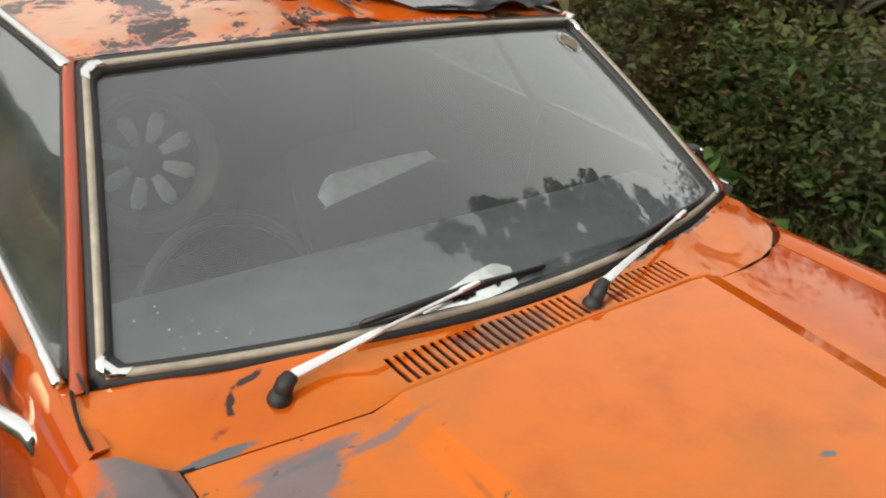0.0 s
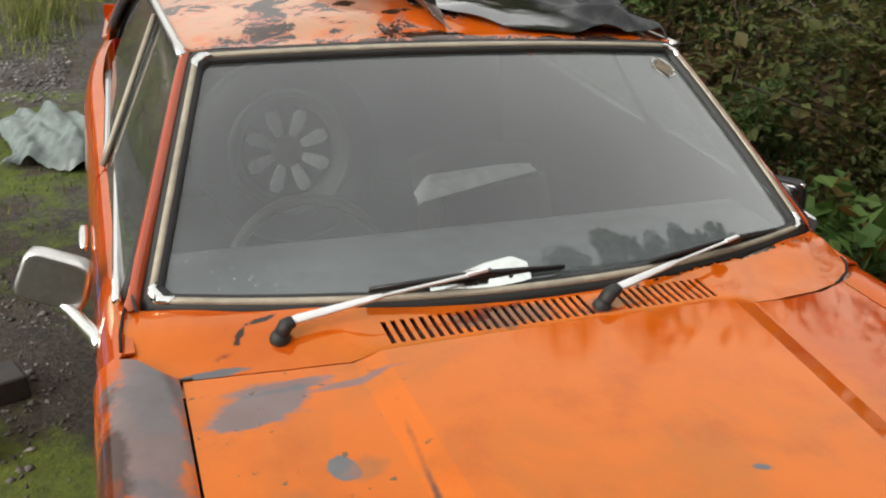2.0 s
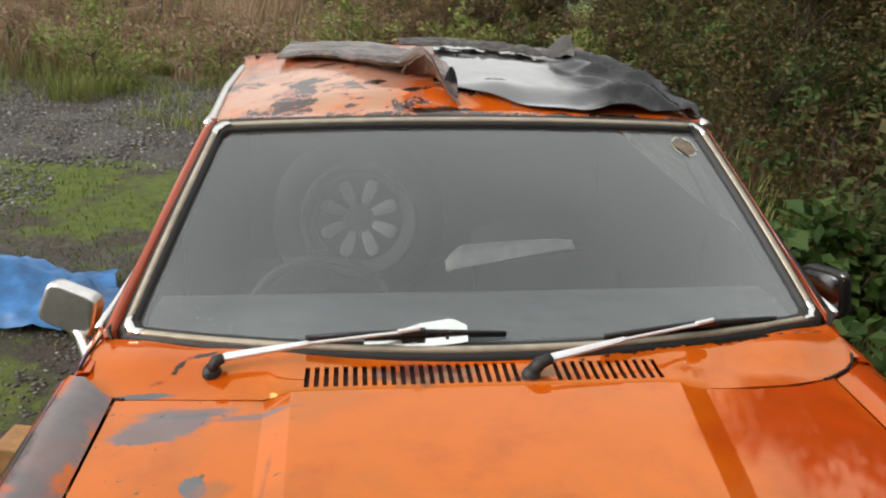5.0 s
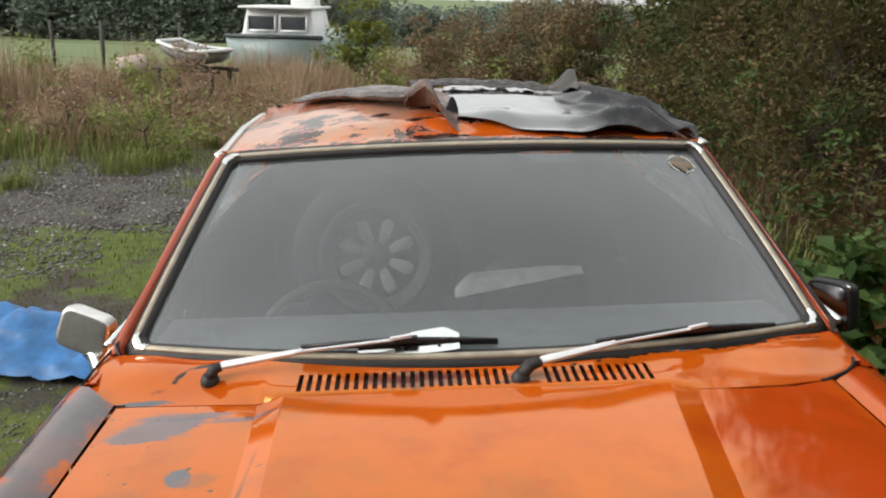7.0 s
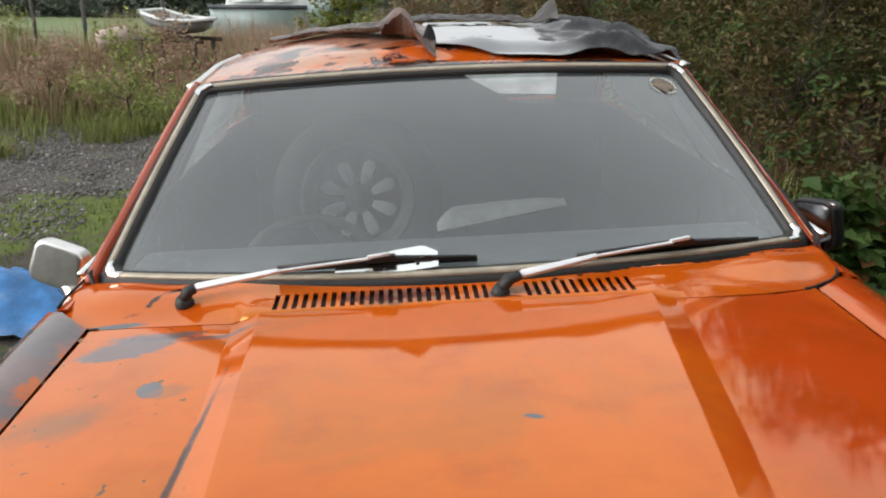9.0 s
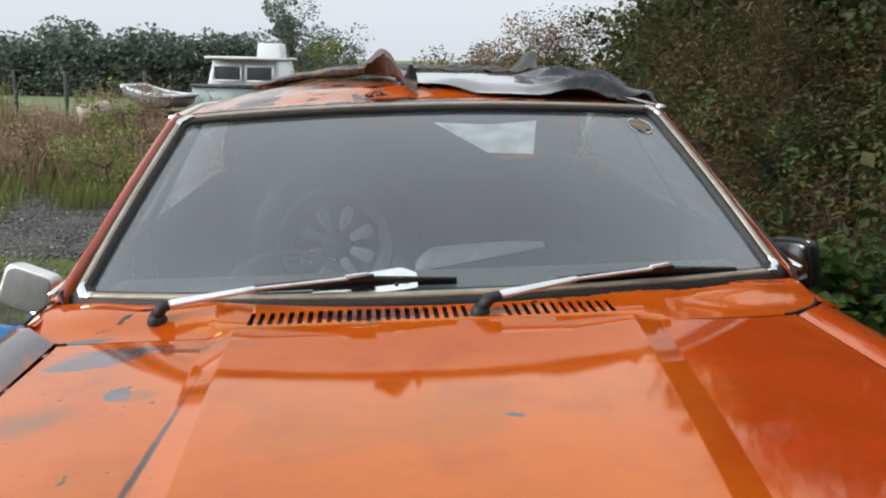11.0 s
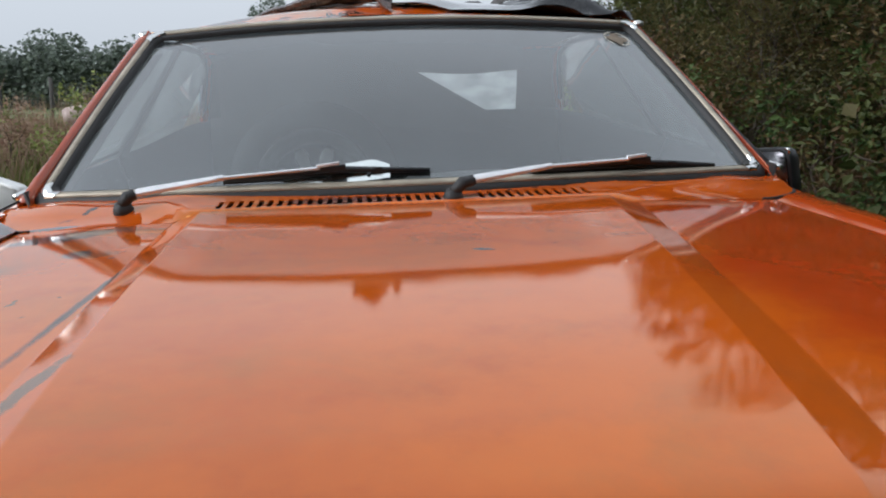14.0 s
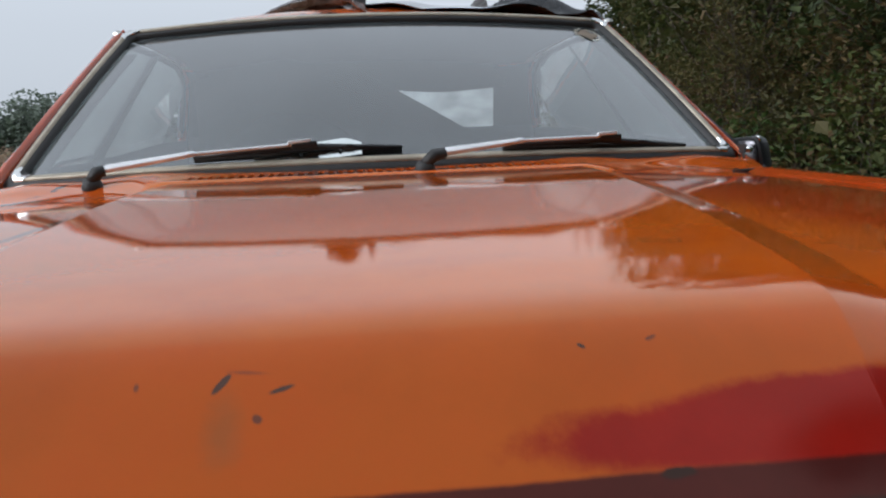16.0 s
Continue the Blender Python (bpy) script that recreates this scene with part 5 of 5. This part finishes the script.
def scatter(n, x0, x1, y0, y1, want=None, clump=0):
    """Roots on the ground, optionally in clumps and thinned by want(x, y)."""
    if clump:
        cx, cy = rng.uniform(x0, x1, n // clump), rng.uniform(y0, y1, n // clump)
        px = np.repeat(cx, clump) + rng.normal(0, 0.10, len(cx) * clump)
        py = np.repeat(cy, clump) + rng.normal(0, 0.10, len(cx) * clump)
    else:
        px, py = rng.uniform(x0, x1, n), rng.uniform(y0, y1, n)
    pts = [(x, y, ground_z(x, y)) for x, y in zip(px, py) if not want or want(x, y)]
    return np.array(pts)


def patch(x, y, s, k):
    return noise.noise(Vector((x * s, y * s, k)))


def off_car(x, y):
    return not (-0.95 < x < 0.95 and -1.7 < y < 2.7)


def greenery(name, pts, height, width, mat, label, lean=0.4):
    v, f = blades(pts, height, width, rng, lean)
    return tagged(raw(name, v.tolist(), f.tolist(), mat), label, "grass", kind="stuff")


greenery("short_grass", scatter(26000, -6.5, -0.8, -1.0, 6.5, lambda x, y: off_car(x, y) and patch(x, y, 0.6, 2.0) + 0.5 * patch(x, y, 1.9, 6) + (0.30 if 2.6 < y < 4.3 else -0.12) > 0.05), 0.030, 0.006, M["grass"], "short mossy grass growing through the gravel", 0.9)
greenery("grass_tufts", scatter(2400, -7.0, -0.9, 5.0, 8.0, lambda x, y: off_car(x, y) and y > 5.6 + 1.5 * patch(x, y, 0.5, 8), clump=40), 0.13, 0.008, M["greenweed"], "green grass tufts on the gravel", 0.7)
weedy = lambda x, y: y > 7.1 - 0.9 * smooth01((x + 1.0) / 2.5) + 1.8 * patch(x, y, 0.35, 3)
greenery("tall_weeds", scatter(52000, -13, 4.5, 5.8, 19.0, weedy, clump=30), 0.40, 0.013, M["dry"], "tall dry brown weeds and grasses", 0.95)
greenery("green_weeds", scatter(30000, -11, 4.0, 5.8, 15.0, lambda x, y: weedy(x, y) and patch(x, y, 0.5, 12) > -0.05, clump=50), 0.36, 0.016, M["greenweed"], "clumps of tall green weeds", 0.9)
tufts = []
for k in range(34):
    x, y = rng.uniform(-6.5, -0.9), 5.4 + 2.9 * rng.uniform(0, 1) ** 0.7
    n, wide = int(rng.uniform(50, 190)), rng.uniform(0.06, 0.20)
    tufts.append(np.array([(x + a, y + b, ground_z(x, y)) for a, b in rng.normal(0, wide, (n, 2))]))
tufts = np.concatenate(tufts)
greenery("bright_tufts", tufts, 0.30, 0.009, leaf_material("bright_weed", (0.11, 0.15, 0.03), (0.20, 0.22, 0.055), (0.28, 0.20, 0.09)), "bright yellow-green weed tufts on the gravel edge", 1.0)
seed = scatter(16000, -12, 4.0, 6.6, 17.0, weedy)
seed[:, 2] += rng.uniform(0.12, 0.52, len(seed))
v, f = leaves(seed, 0.085, rng, 0.0, 0.35)
tagged(raw("seed_heads", v.tolist(), f.tolist(), leaf_material("seed_head", (0.20, 0.10, 0.07), (0.27, 0.16, 0.11), (0.16, 0.17, 0.05))), "rusty seed heads above the weeds", "weeds", kind="stuff")
# tall rusty weeds behind the car
greenery("rusty_weeds", scatter(46000, -9.0, 4.6, 9.3, 14.5, lambda x, y: x > -1.6 or patch(x, y, 0.45, 21) > -0.1, clump=26), 0.80, 0.012, M["dry"], "tall rusty brown weeds behind the car", 0.5)
# leafy clumps among the weeds
cents = scatter(420, -12, 4.0, 6.2, 17.0, weedy)
spots = np.concatenate([c + rng.normal(size=(70, 3)) * np.array([0.16, 0.16, 0.13]) * rng.uniform(0.6, 1.8) + np.array([0, 0, 0.20]) for c in cents])
v, f = leaves(spots, 0.075, rng, 0.2, 0.4)
tagged(raw("leafy_weeds", v.tolist(), f.tolist(), M["greenweed"]), "leafy green weed clumps among dry stems", "weeds", kind="stuff")
# long grass and dead growth under the hedge
greenery("verge_growth", scatter(15000, 1.5, 4.5, -3.5, 11.0, lambda x, y: x > 1.75 + 0.3 * patch(x, y, 0.9, 4), clump=24), 0.20, 0.012, M["greenweed"], "rank grass at the foot of the hedge", 0.7)
greenery("dead_stems", scatter(5000, 1.9, 4.0, -3.0, 10.0, lambda x, y: x > 2.1, clump=6), 0.60, 0.006, leaf_material("dead_stem", (0.09, 0.045, 0.025), (0.15, 0.08, 0.045), (0.2, 0.15, 0.09)), "dead reddish stems under the hedge", 0.9)


# ---------------------------------------------------------------- hedge, bushes and trees
def limb(bm, a, b, r0, r1, wob=0.06):
    pts = [a.lerp(b, t) + Vector((random.uniform(-wob, wob), random.uniform(-wob, wob), 0)) * math.sin(math.pi * t) for t in lin(0, 1, 6)]
    tube(pts, lin(r0, r1, 6), 6, bm)
    return pts


def tree(name, at, height, spread_r, leaf_n, leaf_size, mat, label, clumps=26, base=0.25, tall=1.0, trunk=0.07, fill=0, slim=0.5):
    """A tapered trunk with limbs, and a crown of leaf clumps with gaps."""
    x, y = at
    root = Vector((x, y, ground_z(x, y) - 0.03))
    ob = thing(name, label, "tree" if height > 3 else "bush", m=Matrix.Translation(root))
    bm = bmesh.new()
    top = Vector((random.uniform(-0.15, 0.15), random.uniform(-0.15, 0.15), height * 0.85))
    stem = limb(bm, Vector((0, 0, 0)), top, trunk, trunk * 0.25)
    cents = []
    for k in range(clumps):
        t = base + (1 - base) * ((k + random.random()) / clumps)
        a = random.uniform(0, 2 * math.pi)
        girth = spread_r * (0.45 + 0.75 * math.sin(math.pi * min(1, (t - base) / (1 - base) * 0.85 + 0.22))) * random.uniform(0.5, 1.1)
        end = Vector((math.cos(a) * girth, math.sin(a) * girth, height * t * tall + random.uniform(-0.1, 0.2)))
        start = stem[min(5, max(0, int(t * 4)))]
        limb(bm, start, end, trunk * 0.30, trunk * 0.06, 0.10)
        cents.append((end, spread_r * random.uniform(0.22, 0.42)))
        cents.append((start.lerp(end, 0.6), spread_r * random.uniform(0.16, 0.3)))
    part("trunk", bm, M["bark"], ob, "bare brown trunk and limbs")
    per = max(1, leaf_n // len(cents))
    pts = []
    for c, r in cents:
        d = rng.normal(size=(per, 3))
        d /= np.linalg.norm(d, axis=1)[:, None]
        pts.append(np.array(c) + d * r * rng.uniform(0.25, 1.0, (per, 1)) ** 0.6 * np.array([1, 1, 0.75]))
    pts = np.concatenate(pts)
    pts[:, 2] = np.maximum(pts[:, 2], 0.05)
    v, f = leaves(pts, leaf_size, rng, slim=slim)
    if fill:
        # larger leaves added deep inside block light through the crown
        inner = pts[rng.integers(0, len(pts), fill)] * np.array([0.85, 0.85, 0.97]) + rng.normal(0, 0.06, (fill, 3))
        v2, f2 = leaves(inner, leaf_size * 1.9, rng, slim=0.7)
        v, f = np.concatenate([v, v2]), np.concatenate([f, f2 + len(v)])
    raw("crown", v.tolist(), f.tolist(), mat, ob, "leafy crown")
    return ob


hedge = [(3.2, -8.5, 4.0), (3.1, -6.8, 4.0), (3.3, -5.1, 3.4), (3.3, -3.4, 1.8), (3.2, -1.9, 1.6), (3.2, -0.4, 1.6), (3.3, 1.1, 1.8), (3.4, 2.6, 2.5), (3.5, 4.1, 3.6), (3.4, 5.6, 4.8), (3.5, 7.2, 4.8), (3.9, 8.8, 4.6), (4.3, 10.4, 4.2), (4.8, 12.0, 3.4), (5.3, 13.6, 2.9)]
for k, (x, y, h) in enumerate(hedge):
    ob = tree("hedge_tree", (x, y), h, 1.2, 26000 if -4 < y < 7 else 11000, 0.040 if -4 < y < 7 else 0.072, M[("leaf", "olive_leaf", "leaf", "brown_leaf", "olive_leaf")[k % 5]], "dense dark green hedgerow tree", clumps=34, base=0.06, fill=4200)
    ob["group"] = "trees of the hedge"
for x, y, h in ((5.0, -5.6, 8.0), (5.4, 5.8, 5.2), (5.6, 8.0, 5.6), (5.8, 10.6, 4.8)):
    ob = tree("tall_tree", (x, y), h, 1.8, 12000, 0.085, M["leaf"], "tall dark tree rising behind the hedge", clumps=36, base=0.08, trunk=0.12, fill=4500)
    ob["group"] = "tall trees behind the hedge"
for x, y, h, r in ((2.45, -1.6, 0.95, 0.55), (2.35, -0.3, 1.0, 0.55), (2.50, 0.9, 0.95, 0.6), (2.30, 2.0, 0.62, 0.50), (2.55, 3.1, 1.0, 0.6), (2.75, 4.6, 1.2, 0.7), (2.9, 6.2, 1.3, 0.8), (2.3, 7.6, 1.5, 0.9), (1.8, 9.2, 1.3, 0.9)):
    ob = tree("bramble_bush", (x, y), h, r, 2600, 0.055, M["bramble"], "green bramble bush spilling out of the hedge", clumps=16, base=0.05, trunk=0.02)
    ob["group"] = "bramble bushes"

for x, y, h, r in ((1.80, 1.75, 0.45, 0.40), (1.75, 0.85, 0.42, 0.38)):
    ob = tree("bramble_bush", (x, y), h, r, 1000, 0.098, M["bright_bramble"], "low bramble bush with broad bright green leaves", clumps=14, base=0.05, trunk=0.014, slim=0.8)
    ob["group"] = "bramble bushes"
for x, y, h, r in ((2.45, 3.7, 1.75, 0.62), (2.75, 4.9, 2.0, 0.70), (2.6, 6.1, 1.9, 0.65)):
    ob = tree("heath_shrub", (x, y), h, r, 11000, 0.030, M["heath"], "feathery olive-brown shrub before the hedge", clumps=34, base=0.06, trunk=0.02, slim=0.35)
    ob["group"] = "feathery shrubs before the hedge"

bracken = leaf_material("brown_bracken", (0.085, 0.048, 0.022), (0.14, 0.095, 0.035), (0.10, 0.12, 0.03))
for x, y, h, r in ((2.75, 0.2, 1.25, 0.5), (2.7, 1.5, 1.3, 0.5), (2.75, 2.7, 1.5, 0.55), (2.6, 3.8, 1.6, 0.6), (2.5, 5.3, 1.5, 0.6), (2.2, 6.8, 1.3, 0.6)):
    ob = tree("bracken_clump", (x, y), h, r, 3200, 0.045, bracken, "feathery brown bracken at the foot of the hedge", clumps=20, base=0.05, trunk=0.012)
    ob["group"] = "bracken clumps"
    for stems in ob.children:
        if stems.name.startswith("trunk"):
            stems["kind"] = "stuff"

tan = leaf_material("tan_bracken", (0.15, 0.095, 0.050), (0.24, 0.165, 0.085), (0.12, 0.14, 0.045))
for x, y, h, r in ((0.2, 9.8, 1.35, 0.7), (0.9, 9.2, 1.6, 0.7), (1.5, 9.8, 1.8, 0.8), (1.9, 8.9, 1.9, 0.7), (2.3, 9.6, 2.1, 0.8)):
    ob = tree("bracken_clump", (x, y), h, r, 9000, 0.045, tan, "tall tan bracken growing wild behind the car", clumps=30, base=0.05, trunk=0.012)
    ob["group"] = "bracken clumps"

# unseen dark conifers added behind the camera to block light from the front
for k, x in enumerate((-9.0, -6.2, -3.6, -1.2, 1.4, 3.9, 6.6)):
    ob = tree("conifer", (x + random.uniform(-0.5, 0.5), -6.4 + random.uniform(-0.6, 0.6)), 6.6 + random.uniform(-1.2, 1.2), 1.7, 11000, 0.13, M["leaf"], "unseen conifer added before the car to block front light", clumps=40, base=0.04, trunk=0.16, fill=6000)
    ob["group"] = "conifers before the car"

# slender conifers behind the hedge, mirrored in the windscreen
for x, y, h in ((6.0, -0.8, 6.4), (5.4, -1.5, 8.8), (4.8, -2.3, 10.6)):
    ob = tree("conifer", (x, y), h, 0.75, 9000, 0.12, M["leaf"], "slender dark conifer standing behind the hedge", clumps=44, base=0.04, trunk=0.12, fill=3000)
    ob["group"] = "conifers behind the hedge"

# young trees and bushes among the weeds
tree("young_bush", (-0.85, 12.5), 1.75, 0.55, 2600, 0.09, M["bush"], "yellow-green young bush among the weeds", clumps=18, base=0.2, trunk=0.03)
tree("thin_tree", (-2.6, 27.0), 3.9, 1.3, 5200, 0.13, M["hazed_leaf"], "thin-leaved young tree beyond the weeds", clumps=22, base=0.4, trunk=0.06)
tree("thin_tree", (-1.2, 29.0), 2.9, 1.4, 2200, 0.14, M["hazed_leaf"], "low thin-leaved young tree", clumps=20, base=0.3, trunk=0.06)
tree("low_bush", (2.6, 30.0), 2.4, 1.3, 1500, 0.14, M["hazed_leaf"], "low grey-green bush beyond the weeds", clumps=16, base=0.2, trunk=0.04)
tree("low_bush", (4.7, 31.0), 2.2, 1.2, 1500, 0.14, M["hazed_leaf"], "low grey-green bush beyond the weeds", clumps=16, base=0.2, trunk=0.04)

for x, y, h in ((-4.9, 7.2, 0.7), (-3.7, 7.7, 0.6), (-2.7, 7.0, 0.75), (-1.7, 8.3, 0.6), (-0.3, 8.4, 0.8), (0.9, 7.7, 0.7), (1.6, 8.6, 0.9), (-6.2, 8.3, 0.8), (-3.1, 9.6, 0.9), (-5.2, 10.2, 0.9), (0.4, 10.5, 1.0), (1.9, 6.4, 0.7)):
    ob = tree("weed_bush", (x, y), h * 1.2, 0.48, 1700, 0.050, M["greenweed"] if random.random() < 0.6 else M["dry"], "straggly bush of tall weeds", clumps=16, base=0.1, trunk=0.012)
    ob["group"] = "straggly weed bushes"

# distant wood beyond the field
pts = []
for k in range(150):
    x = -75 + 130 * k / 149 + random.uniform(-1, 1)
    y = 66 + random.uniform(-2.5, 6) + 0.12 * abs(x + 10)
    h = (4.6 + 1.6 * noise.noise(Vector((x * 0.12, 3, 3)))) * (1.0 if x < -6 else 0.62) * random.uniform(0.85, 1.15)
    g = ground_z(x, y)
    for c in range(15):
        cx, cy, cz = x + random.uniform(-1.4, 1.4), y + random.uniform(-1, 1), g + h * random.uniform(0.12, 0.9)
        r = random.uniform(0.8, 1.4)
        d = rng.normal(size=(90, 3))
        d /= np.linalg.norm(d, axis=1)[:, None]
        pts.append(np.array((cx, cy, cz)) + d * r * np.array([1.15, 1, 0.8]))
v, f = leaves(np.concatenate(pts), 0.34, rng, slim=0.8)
tagged(raw("distant_wood", v.tolist(), f.tolist(), M["hazed_leaf"]), "misty line of distant broadleaf woodland", "woodland", kind="stuff")

# ---------------------------------------------------------------- things on the ground
def drape(name, label, category, at, mat, nu=50, nv=40):
    ob = thing(name, label, category)
    part("sheet", cloth(at, nu, nv), mat, ob, solid=0.004)
    return ob


def blue_at(u, v):
    x = -3.1 + 1.78 * u + 0.06 * math.sin(5 * v)
    y = 1.88 + 0.10 * math.sin(4 * u + 1) + (0.62 + 0.10 * math.sin(6 * u)) * v
    hump = 0.20 * math.sin(math.pi * min(1, u * 1.05)) ** 0.5 * math.sin(math.pi * v) ** 0.7
    return Vector((x, y, ground_z(x, y) + 0.014 + hump * (0.8 + 0.4 * noise.noise(Vector((x * 3, y * 3, 2)))) + 0.07 * abs(noise.noise(Vector((x * 5, y * 4, 5)))) + 0.05 * abs(noise.noise(Vector((x * 11 + y * 5, y * 9, 2)))) + 0.02 * abs(noise.noise(Vector((x * 26, y * 21, 2))))))


drape("blue_tarpaulin", "crumpled blue tarpaulin heaped on the mossy ground", "tarpaulin", blue_at, M["bluetarp"])


def grey_at(u, v):
    x = -1.22 + 0.50 * u + 0.05 * math.sin(6 * v)
    y = 3.05 + 0.75 * v + 0.06 * math.sin(7 * u)
    hump = (0.06 + 0.12 * math.exp(-((u - 0.62) / 0.25) ** 2 - ((v - 0.55) / 0.3) ** 2)) * math.sin(math.pi * u) ** 0.4 * math.sin(math.pi * v) ** 0.4
    return Vector((x, y, ground_z(x, y) + 0.01 + hump * (1 + 0.6 * noise.noise(Vector((x * 4, y * 3, 2)))) + 0.10 * abs(noise.noise(Vector((x * 9 + y * 2, y * 2.4, 5)))) + 0.035 * abs(noise.noise(Vector((x * 21 - y * 5, y * 4, 5))))))


drape("grey_plastic_bag", "crumpled grey-green plastic sheet lying beside the car", "plastic sheet", grey_at, M["bag"])

blk = thing("timber_block", "short sawn timber block lying on gravel", "timber", m=pose(-1.24, 0.87, ground_z(-1.24, 0.87) - 0.005, 0, 0, -10))
part("block", block((0, 0, 0.05), (0.24, 0.14, 0.10)), M["wood"], blk, bevel=0.006, smooth=False)
blk = thing("dark_block", "wet dark timber offcut lying on gravel", "timber", m=pose(-1.12, 1.12, ground_z(-1.12, 1.12) - 0.005, 0, 0, 22))
part("block", block((0, 0, 0.04), (0.19, 0.12, 0.08), taper=0.9), M["darkwood"], blk, bevel=0.008, smooth=False)

# wire fence at the edge of the field
for k, (x, y) in enumerate(((-11.6, 21.8), (-8.75, 20.4), (-7.15, 19.1), (-5.2, 18.6), (-14.8, 23.6))):
    p = thing("fence_post", "weathered wooden fence post at the field edge", "fence post", "posts of the field fence", m=pose(x, y, ground_z(x, y) - 0.1, random.uniform(-2, 2), random.uniform(-2, 2), 20 * k))
    part("post", tube([(0, 0, 0), (0.01, 0, 0.8), (0, 0.01, 1.45)], [0.055, 0.05, 0.045], 8), M["post"], p)
wire = thing("fence_wire", "thin rusty fence wires strung between posts", "fence wire")
for h in (0.5, 0.85, 1.2):
    part("wire", tube([(x, y, ground_z(x, y) + h) for x, y in ((-14.8, 23.6), (-11.6, 21.8), (-8.75, 20.4), (-7.15, 19.1), (-5.2, 18.6))], 0.005, 4), M["post"], wire)

# moored cabin boat laid up in the weeds
gz = ground_z(-3.1, 19.0) - 0.20
boat = thing("cabin_boat", "pale green laid-up cabin boat with white-framed windows", "boat", m=pose(-3.13, 19.0, gz, 0, 0, -6))


def hull_at(u, v):
    # u along the boat, v from gunwale down to the keel
    w = 1.14 * (1 - 0.10 * u) * (0.98 if u < 0.85 else 0.98 - 0.8 * (u - 0.85))
    x = (1 - v ** 2.2 * 0.55) * w
    return x, -0.2 + 4.4 * u, 1.28 + 0.10 * u - 1.1 * v


bm = bmesh.new()
sec = [[Vector((-hull_at(u, v)[0], hull_at(u, v)[1], hull_at(u, v)[2])) for v in lin(0, 1, 7)] + [Vector(hull_at(u, v)) for v in lin(1, 0, 7)] for u in lin(0, 1, 9)]
hull = part("hull", strips(sec, True, bm, True), M["hull"], boat, "pale green painted hull")
part("rubbing_strake", tube([(-1.13, -0.22, 1.30), (1.13, -0.22, 1.30)], 0.045, 6), M["boat_dark"], hull, "dark rubbing strip")
cabin = part("cabin", block((0.05, 1.0, 1.60), (1.75, 2.0, 0.66), taper=0.86), M["boat_white"], boat, "white cabin", bevel=0.05)
part("roof", block((0.05, 0.9, 1.94), (1.7, 2.3, 0.06)), M["boat_white"], cabin, bevel=0.02)
for x, wd in ((-0.32, 0.64), (0.42, 0.62)):
    win = part("window", block((x, -0.03, 1.59), (wd, 0.03, 0.30)), M["boat_dark"], cabin, "dark cabin window", bevel=0.03)
    for dz in (-0.17, 0.17):
        part("frame", tube([(x - wd / 2, -0.05, 1.59 + dz), (x + wd / 2, -0.05, 1.59 + dz)], 0.028, 6), M["boat_white"], win)
    for dx in (-wd / 2, wd / 2):
        part("frame", tube([(x + dx, -0.05, 1.42), (x + dx, -0.05, 1.76)], 0.028, 6), M["boat_white"], win)
part("hatch", block((0.45, 1.2, 2.13), (0.6, 0.7, 0.34), taper=0.9), M["boat_white"], cabin, "white raised hatch", bevel=0.03)

dinghy = thing("dinghy", "small white-edged dinghy lying in the weeds", "boat", m=pose(-3.36, 12.1, ground_z(-3.4, 12.1) + 0.70, 0, 6, -18))


def dinghy_ring(v, k):
    out = []
    for i in range(25):
        t = -1 + 2 * i / 24
        w = 0.45 * math.sqrt(max(0.0, 1 - max(0, t) ** 2.4)) if t > 0 else 0.45 * (1 - 0.15 * t * t)
        out.append((t * 0.52 * k, 0.85 * w * k, v + 0.06 * t * t))
    return [Vector((x, -y, z)) for x, y, z in out] + [Vector((x, y, z)) for x, y, z in reversed(out)]


# the greyish haze of the air is put into the hull's colour
dh = part("hull", strips([dinghy_ring(0.06, 0.70), dinghy_ring(0.14, 0.92), dinghy_ring(0.26, 0.98)], True, None, True), plain("dinghy_grey", (0.19, 0.19, 0.18), 0.6), dinghy, "grey dinghy hull")
part("gunwale", tube([p for p in dinghy_ring(0.27, 0.99)] + [dinghy_ring(0.27, 0.99)[0]], 0.030, 6), M["boat_white"], dh, "white gunwale")
drum = thing("white_drum", "weathered white plastic drum lying in the weeds", "drum", m=pose(-4.92, 13.9, ground_z(-4.95, 13.9) + 0.58, 0, 80, 20))
part("shell", lathe([(0.0001, -0.28), (0.15, -0.27), (0.19, -0.20), (0.19, 0.20), (0.15, 0.27), (0.0001, 0.28)], Matrix(), 20), M["buoy"], drum)
trl = thing("boat_trailer", "rusty boat trailer half hidden in the weeds", "trailer", m=pose(-3.42, 12.1, ground_z(-3.42, 12.1), 0, 0, -18))
for y in (-0.28, 0.28):
    part("rail", tube([(-0.6, y, 0.69), (0.6, y, 0.66)], 0.03, 6), M["bark"], trl)
    for x in (-0.45, 0.45):
        part("prop", tube([(x, y, -0.03), (x, y, 0.69)], 0.035, 6), M["bark"], trl)
